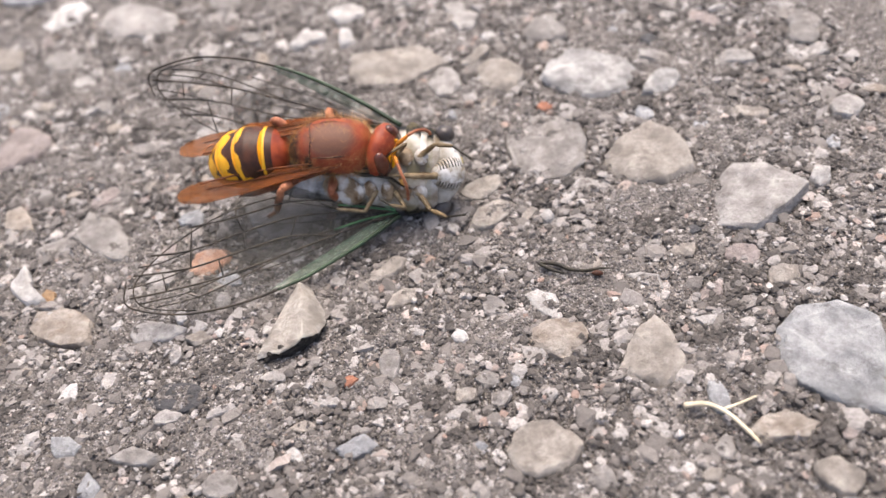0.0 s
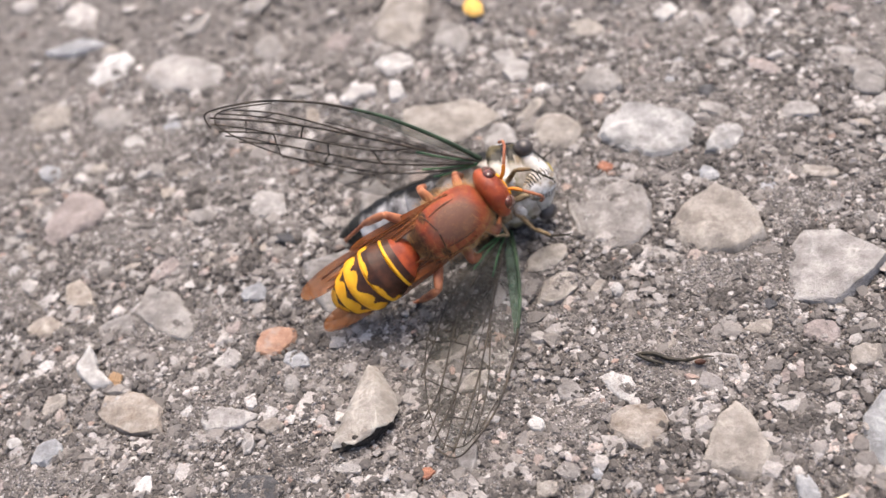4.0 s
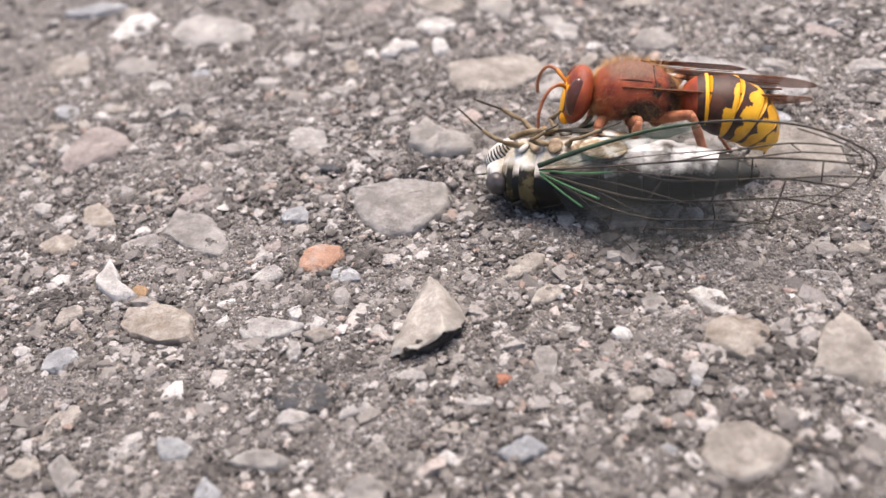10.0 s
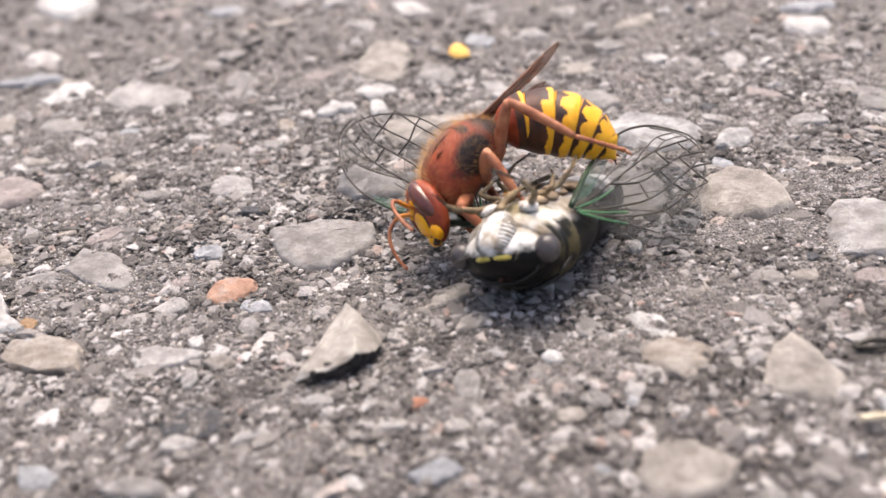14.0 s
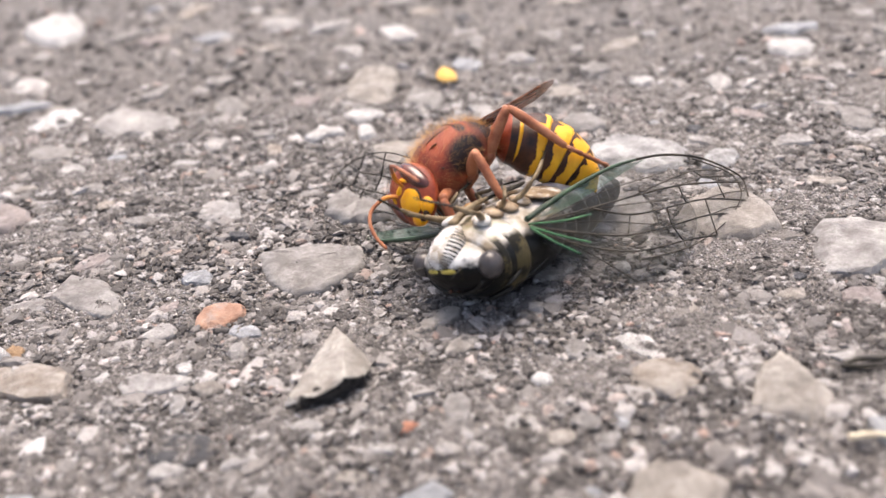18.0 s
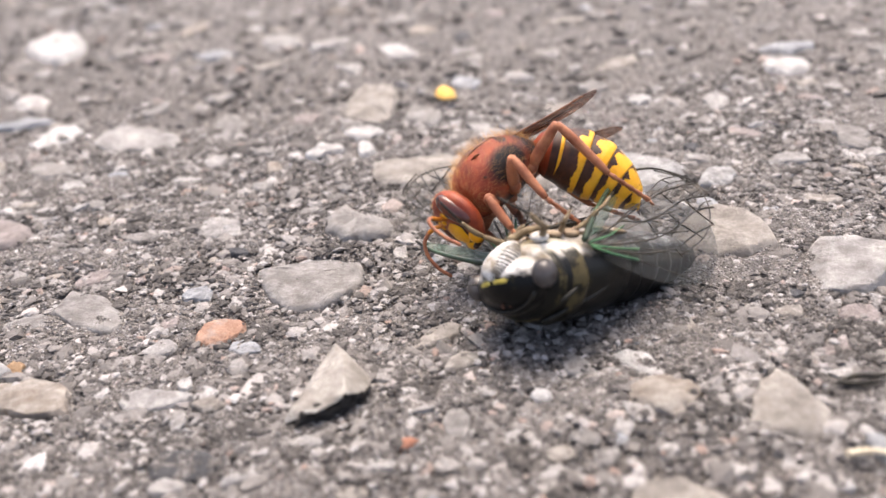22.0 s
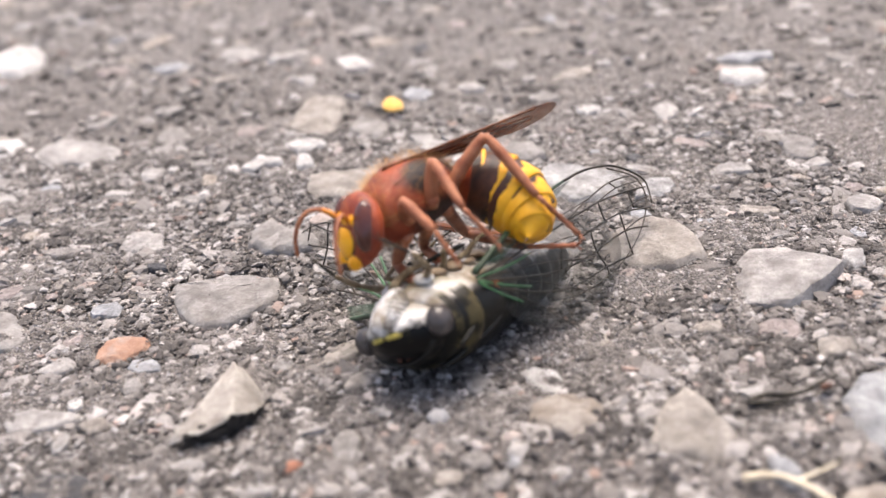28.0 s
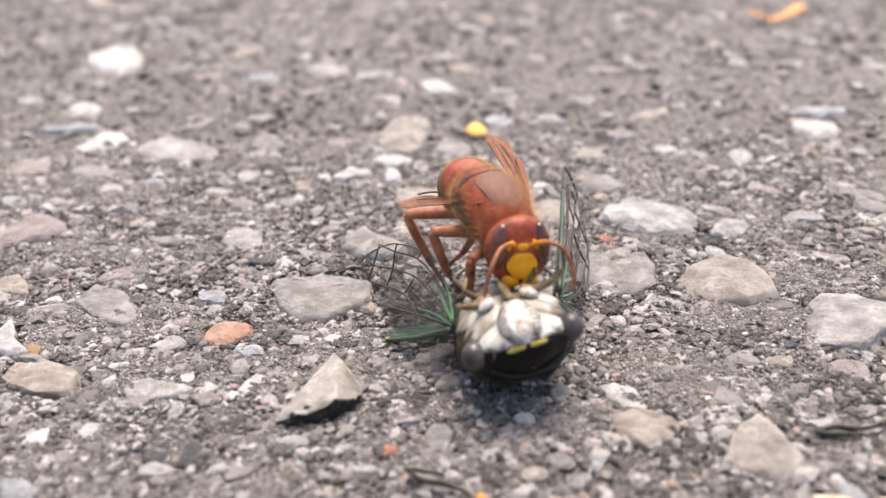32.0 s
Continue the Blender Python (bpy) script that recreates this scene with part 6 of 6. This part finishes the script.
        (18, (6.9, 10.5, 4.6), (-0.71, -0.70, 0.07), (0.17, -0.26, -0.95), (-0.58, 0.75, -0.31), (0.79, 0.61, -0.02)),
        (19, (7.6, 7.8, 3.9), (-0.74, -0.64, 0.20), (0.13, -0.42, -0.90), (-0.55, 0.69, -0.46), (0.68, 0.73, 0.07)),
        (20, (9.8, 6.4, 4.3), (-0.85, -0.46, 0.24), (0.15, -0.66, -0.74), (-0.59, 0.81, 0.02), (0.77, 0.63, -0.08)),
        (21, (9.7, 6.8, 4.2), (-0.67, -0.70, 0.25), (0.16, -0.46, -0.87), (-0.56, 0.82, -0.06), (0.63, 0.78, 0.05)),
        (22, (12.6, 5.4, 4.2), (-0.79, -0.56, 0.27), (0.09, -0.54, -0.84), (-0.47, 0.86, -0.19), (0.46, 0.88, -0.07)),
        (23, (13.5, 4.0, 4.2), (-0.75, -0.61, 0.28), (0.09, -0.50, -0.86), (-0.45, 0.89, 0.02), (0.26, 0.97, 0.00)),
        (23.5, (13.0, 4.7, 4.2), (-0.58, -0.80, 0.16), (0.09, -0.25, -0.96), (-0.36, 0.93, -0.07), (0.28, 0.95, 0.13)),
        (24, (13.3, 6.2, 4.3), (-0.54, -0.80, 0.27), (0.19, -0.43, -0.88), (-0.50, 0.77, -0.39), (0.34, 0.94, -0.07)),
        (24.5, (11.9, 6.9, 4.1), (-0.41, -0.90, 0.16), (0.21, -0.26, -0.94), (-0.64, 0.75, -0.15), (0.45, 0.89, 0.02)),
        (25, (11.6, 7.9, 3.9), (-0.46, -0.86, 0.22), (0.40, -0.43, -0.81), (-0.78, 0.59, -0.18), (0.42, 0.91, -0.06)),
        (26, (9.9, 5.1, 3.5), (-0.39, -0.85, 0.35), (0.35, -0.48, -0.80), (-0.64, 0.75, -0.16), (0.40, 0.92, 0.01)),
        (26.5, (11.6, 5.5, 4.1), (-0.65, -0.73, 0.19), (0.30, -0.49, -0.82), (-0.60, 0.71, -0.37), (0.47, 0.88, 0.00)),
        (28.5, (7.9, 3.9, 3.6), (-0.60, -0.78, 0.17), (0.28, -0.40, -0.87), (-0.49, 0.77, -0.42), (0.74, 0.67, 0.05)),
        (29, (3.4, 4.0, 4.0), (-0.17, -0.94, 0.29), (0.54, -0.33, -0.77), (-0.55, 0.76, -0.33), (0.50, 0.86, 0.01)),
        (29.5, (4.0, 3.1, 4.1), (-0.17, -0.97, 0.16), (0.58, -0.23, -0.78), (-0.68, 0.73, -0.06), (0.30, 0.95, 0.02)),
        (30, (5.2, 3.1, 4.2), (0.11, -0.97, 0.19), (0.40, -0.13, -0.91), (-0.76, 0.63, -0.18), (0.13, 0.99, 0.04)),
        (30.5, (5.5, 3.3, 4.2), (-0.10, -0.98, 0.16), (0.65, -0.18, -0.74), (-0.82, 0.57, -0.07), (0.21, 0.98, -0.03)),
        (31, (4.8, 3.2, 4.1), (0.10, -0.96, 0.26), (0.52, -0.17, -0.84), (-0.75, 0.64, -0.16), (0.08, 1.00, 0.05)),
        (31.5, (4.1, 4.8, 4.0), (-0.10, -0.98, 0.16), (0.65, -0.18, -0.74), (-0.85, 0.52, -0.07), (0.14, 0.99, 0.04)),
        (32, (4.7, 2.2, 3.9), (0.15, -0.94, 0.32), (0.26, -0.28, -0.92), (-0.52, 0.75, -0.41), (0.14, 0.98, 0.17)),
    ]
    walk(hornet, [(t, stand(p, x, z)) for t, p, x, z, *_ in hornet_rows])
    face_rows, ring_rows, wing_rows = [], [[] for _ in hornet_rings], ([], [])
    for t, p, x, z, (waist, each), left, right, face in hornet_rows:
        body = stand((0, 0, 0), x, z).to_3x3()
        way = body.inverted() @ Vector(face)
        way = Vector((max(way.x, 0.25), way.y, way.z)).normalized()
        up = Vector((0.35, 0, 1)) if t < 23.8 else body.inverted() @ Vector((0, 0.2, 1))
        m = stand((4.3 * HORNET, 0, -0.2 * HORNET), way, up)
        face_rows.append((t, m))
        m = pose(-4.2 * HORNET * MM, 0, -0.6 * HORNET * MM)
        for n, rows in enumerate(ring_rows):
            if n == 0:  # late on it swings aside at the waist
                m = m @ pose(0, 0, 0, 0, 0, float(np.interp(t, (29, 30), (0, -45))))
            m = m @ pose(0, 0, 0, 0, -(waist if n == 0 else each), 0)
            rows.append((t, m.copy()))
            if n < len(RING_LENGTHS):
                m = m @ pose(-RING_LENGTHS[n] * HORNET * MM, 0, 0)
        for s, way, rows in zip((1, -1), (left, right), wing_rows):
            broad = Vector((0.1, s * 0.1, 0.6)) + body.inverted() @ Vector((0, -0.7, 0.5)) * (0.45 if t < 11.2 else 2.0)
            if 6.8 < t < 29.2:  # the folded wings stand with their edge to the front
                front = Vector((0, -0.86, 0.5))
                broad = body.inverted() @ (Vector(body @ Vector(way)).cross(front) + (0.6 if t > 9.8 else 0.9) * front)
            rows.append((t, stand(Vector((1.4, s * 2.5, 2.0)) * HORNET, way, broad)))
    walk(hornet_head, face_rows)
    for ring, rows in zip(hornet_rings, ring_rows):
        walk(ring, rows)
    for wing, rows in zip(hornet_wings, wing_rows):
        walk(wing, rows)
    rng = random.Random(21)
    for n, leg in enumerate(hornet_legs):
        base = leg.location.copy()
        # the hind legs are drawn up along the abdomen later on
        side, hind = (1, -1)[n % 2], n > 3
        rows = []
        for t, *_ in hornet_rows:
            tuck = float(np.interp(t, (11, 13, 23.5, 25, 29, 30), (0, 12, 16, 34, 34, 45))) * (1.0 if hind else 0.6 if n > 1 else 0.0)
            lift = float(np.interp(t, (9, 12, 24, 25, 26.5, 28.5, 30), (0, -18, -18, -60, -60, -25, -45))) * (1.0 if hind else 0.4 if n > 1 else 0.0)
            rows.append((t, Matrix.Translation(base) @ pose(0, 0, 0, -side * tuck + rng.uniform(-7, 7), lift + rng.uniform(-8, 8), rng.uniform(-9, 9))))
        walk(leg, rows)

    walk(cicada, [(t, stand(p, x, z)) for t, p, x, z, *_ in cicada_rows])
    fore, hind = ([], []), ([], [])
    for t, p, x, z, *tips in cicada_rows:
        body = stand((0, 0, 0), x, z).to_3x3()
        for k, (s, tip) in enumerate(zip((1, -1), tips)):
            span = body.inverted() @ Vector(tip)
            lead = Vector((0.75, -0.8, -0.25) if s < 0 else (0.7, 0.2, -0.7) if t > 0.7 else (0.75, 0.8, -0.25))
            if t > 6.8:  # raised wings stand with their broad side to the front
                lead = Vector((0, 0.7, 0.7) if s > 0 and t < 7.3 else (0.9, -0.35, 0.25) if s < 0 and (t > 28 or t < 7.3) else (0, 0.38, 0.92) if s < 0 and t < 9.3 else (0, -0.80, 0.60)).cross(Vector(tip))
                down = lead.dot(Vector((0, 1, 0) if s < 0 and 7.3 < t < 9.3 else (-0.5, 0, 0.85) if s < 0 or t < 11.2 else (-0.5, 0, -0.85))) < 0
                lead = body.inverted() @ (-lead if down else lead)
            fore[k].append((t, stand(Vector((4.2, s * 5.0, -2.0)) * CICADA, span, span.cross(lead))))
            span = (span + Vector((-0.12, s * 0.05, 0.0))).normalized()
            hind[k].append((t, stand(Vector((3.2, s * 4.8, -1.6)) * CICADA, span, span.cross(lead))))
    for k in (0, 1):
        walk(cicada_wings[k], fore[k])
        walk(cicada_hinds[k], hind[k])
    for leg in cicada_legs:
        base = leg.location.copy()
        walk(leg, [(t, Matrix.Translation(base) @ pose(0, 0, 0, rng.uniform(-10, 10), rng.uniform(-14, 14), rng.uniform(-10, 10))) for t, *_ in cicada_rows[::2]])

    # the torn leg is swept aside by a wing
    walk(torn, [(0, pose(19.0 * MM, -0.8 * MM, 0.2 * MM, 0, 0, -24)), (3.5, pose(19.0 * MM, -0.8 * MM, 0.2 * MM, 0, 0, -24)),
                (5.5, pose(35.0 * MM, -11.2 * MM, 0.2 * MM, 0, 0, 4)), (32, pose(35.0 * MM, -11.2 * MM, 0.2 * MM, 0, 0, 4))])

    # another leg is bitten off late and drops to the front
    held = [(t, stand(p, x, z) @ pose(2.0 * MM, 0, -5.2 * MM, 0, 0, 10)) for t, p, x, z, *_ in cicada_rows if t < 29.6]
    rest = stand((-0.6, -18.7, 1.3), (0.92, -0.38, -0.05), (0.1, 0, -1))
    walk(dropped, held + [(29.8, stand((2.5, -6.0, 9.0), (0.5, -0.85, -0.2), (0.1, -0.1, -1))), (29.95, stand((0.3, -16.0, 5.0), (0.8, -0.6, -0.1), (0.1, 0, -1))), (30.05, rest), (32, rest)])


motions()
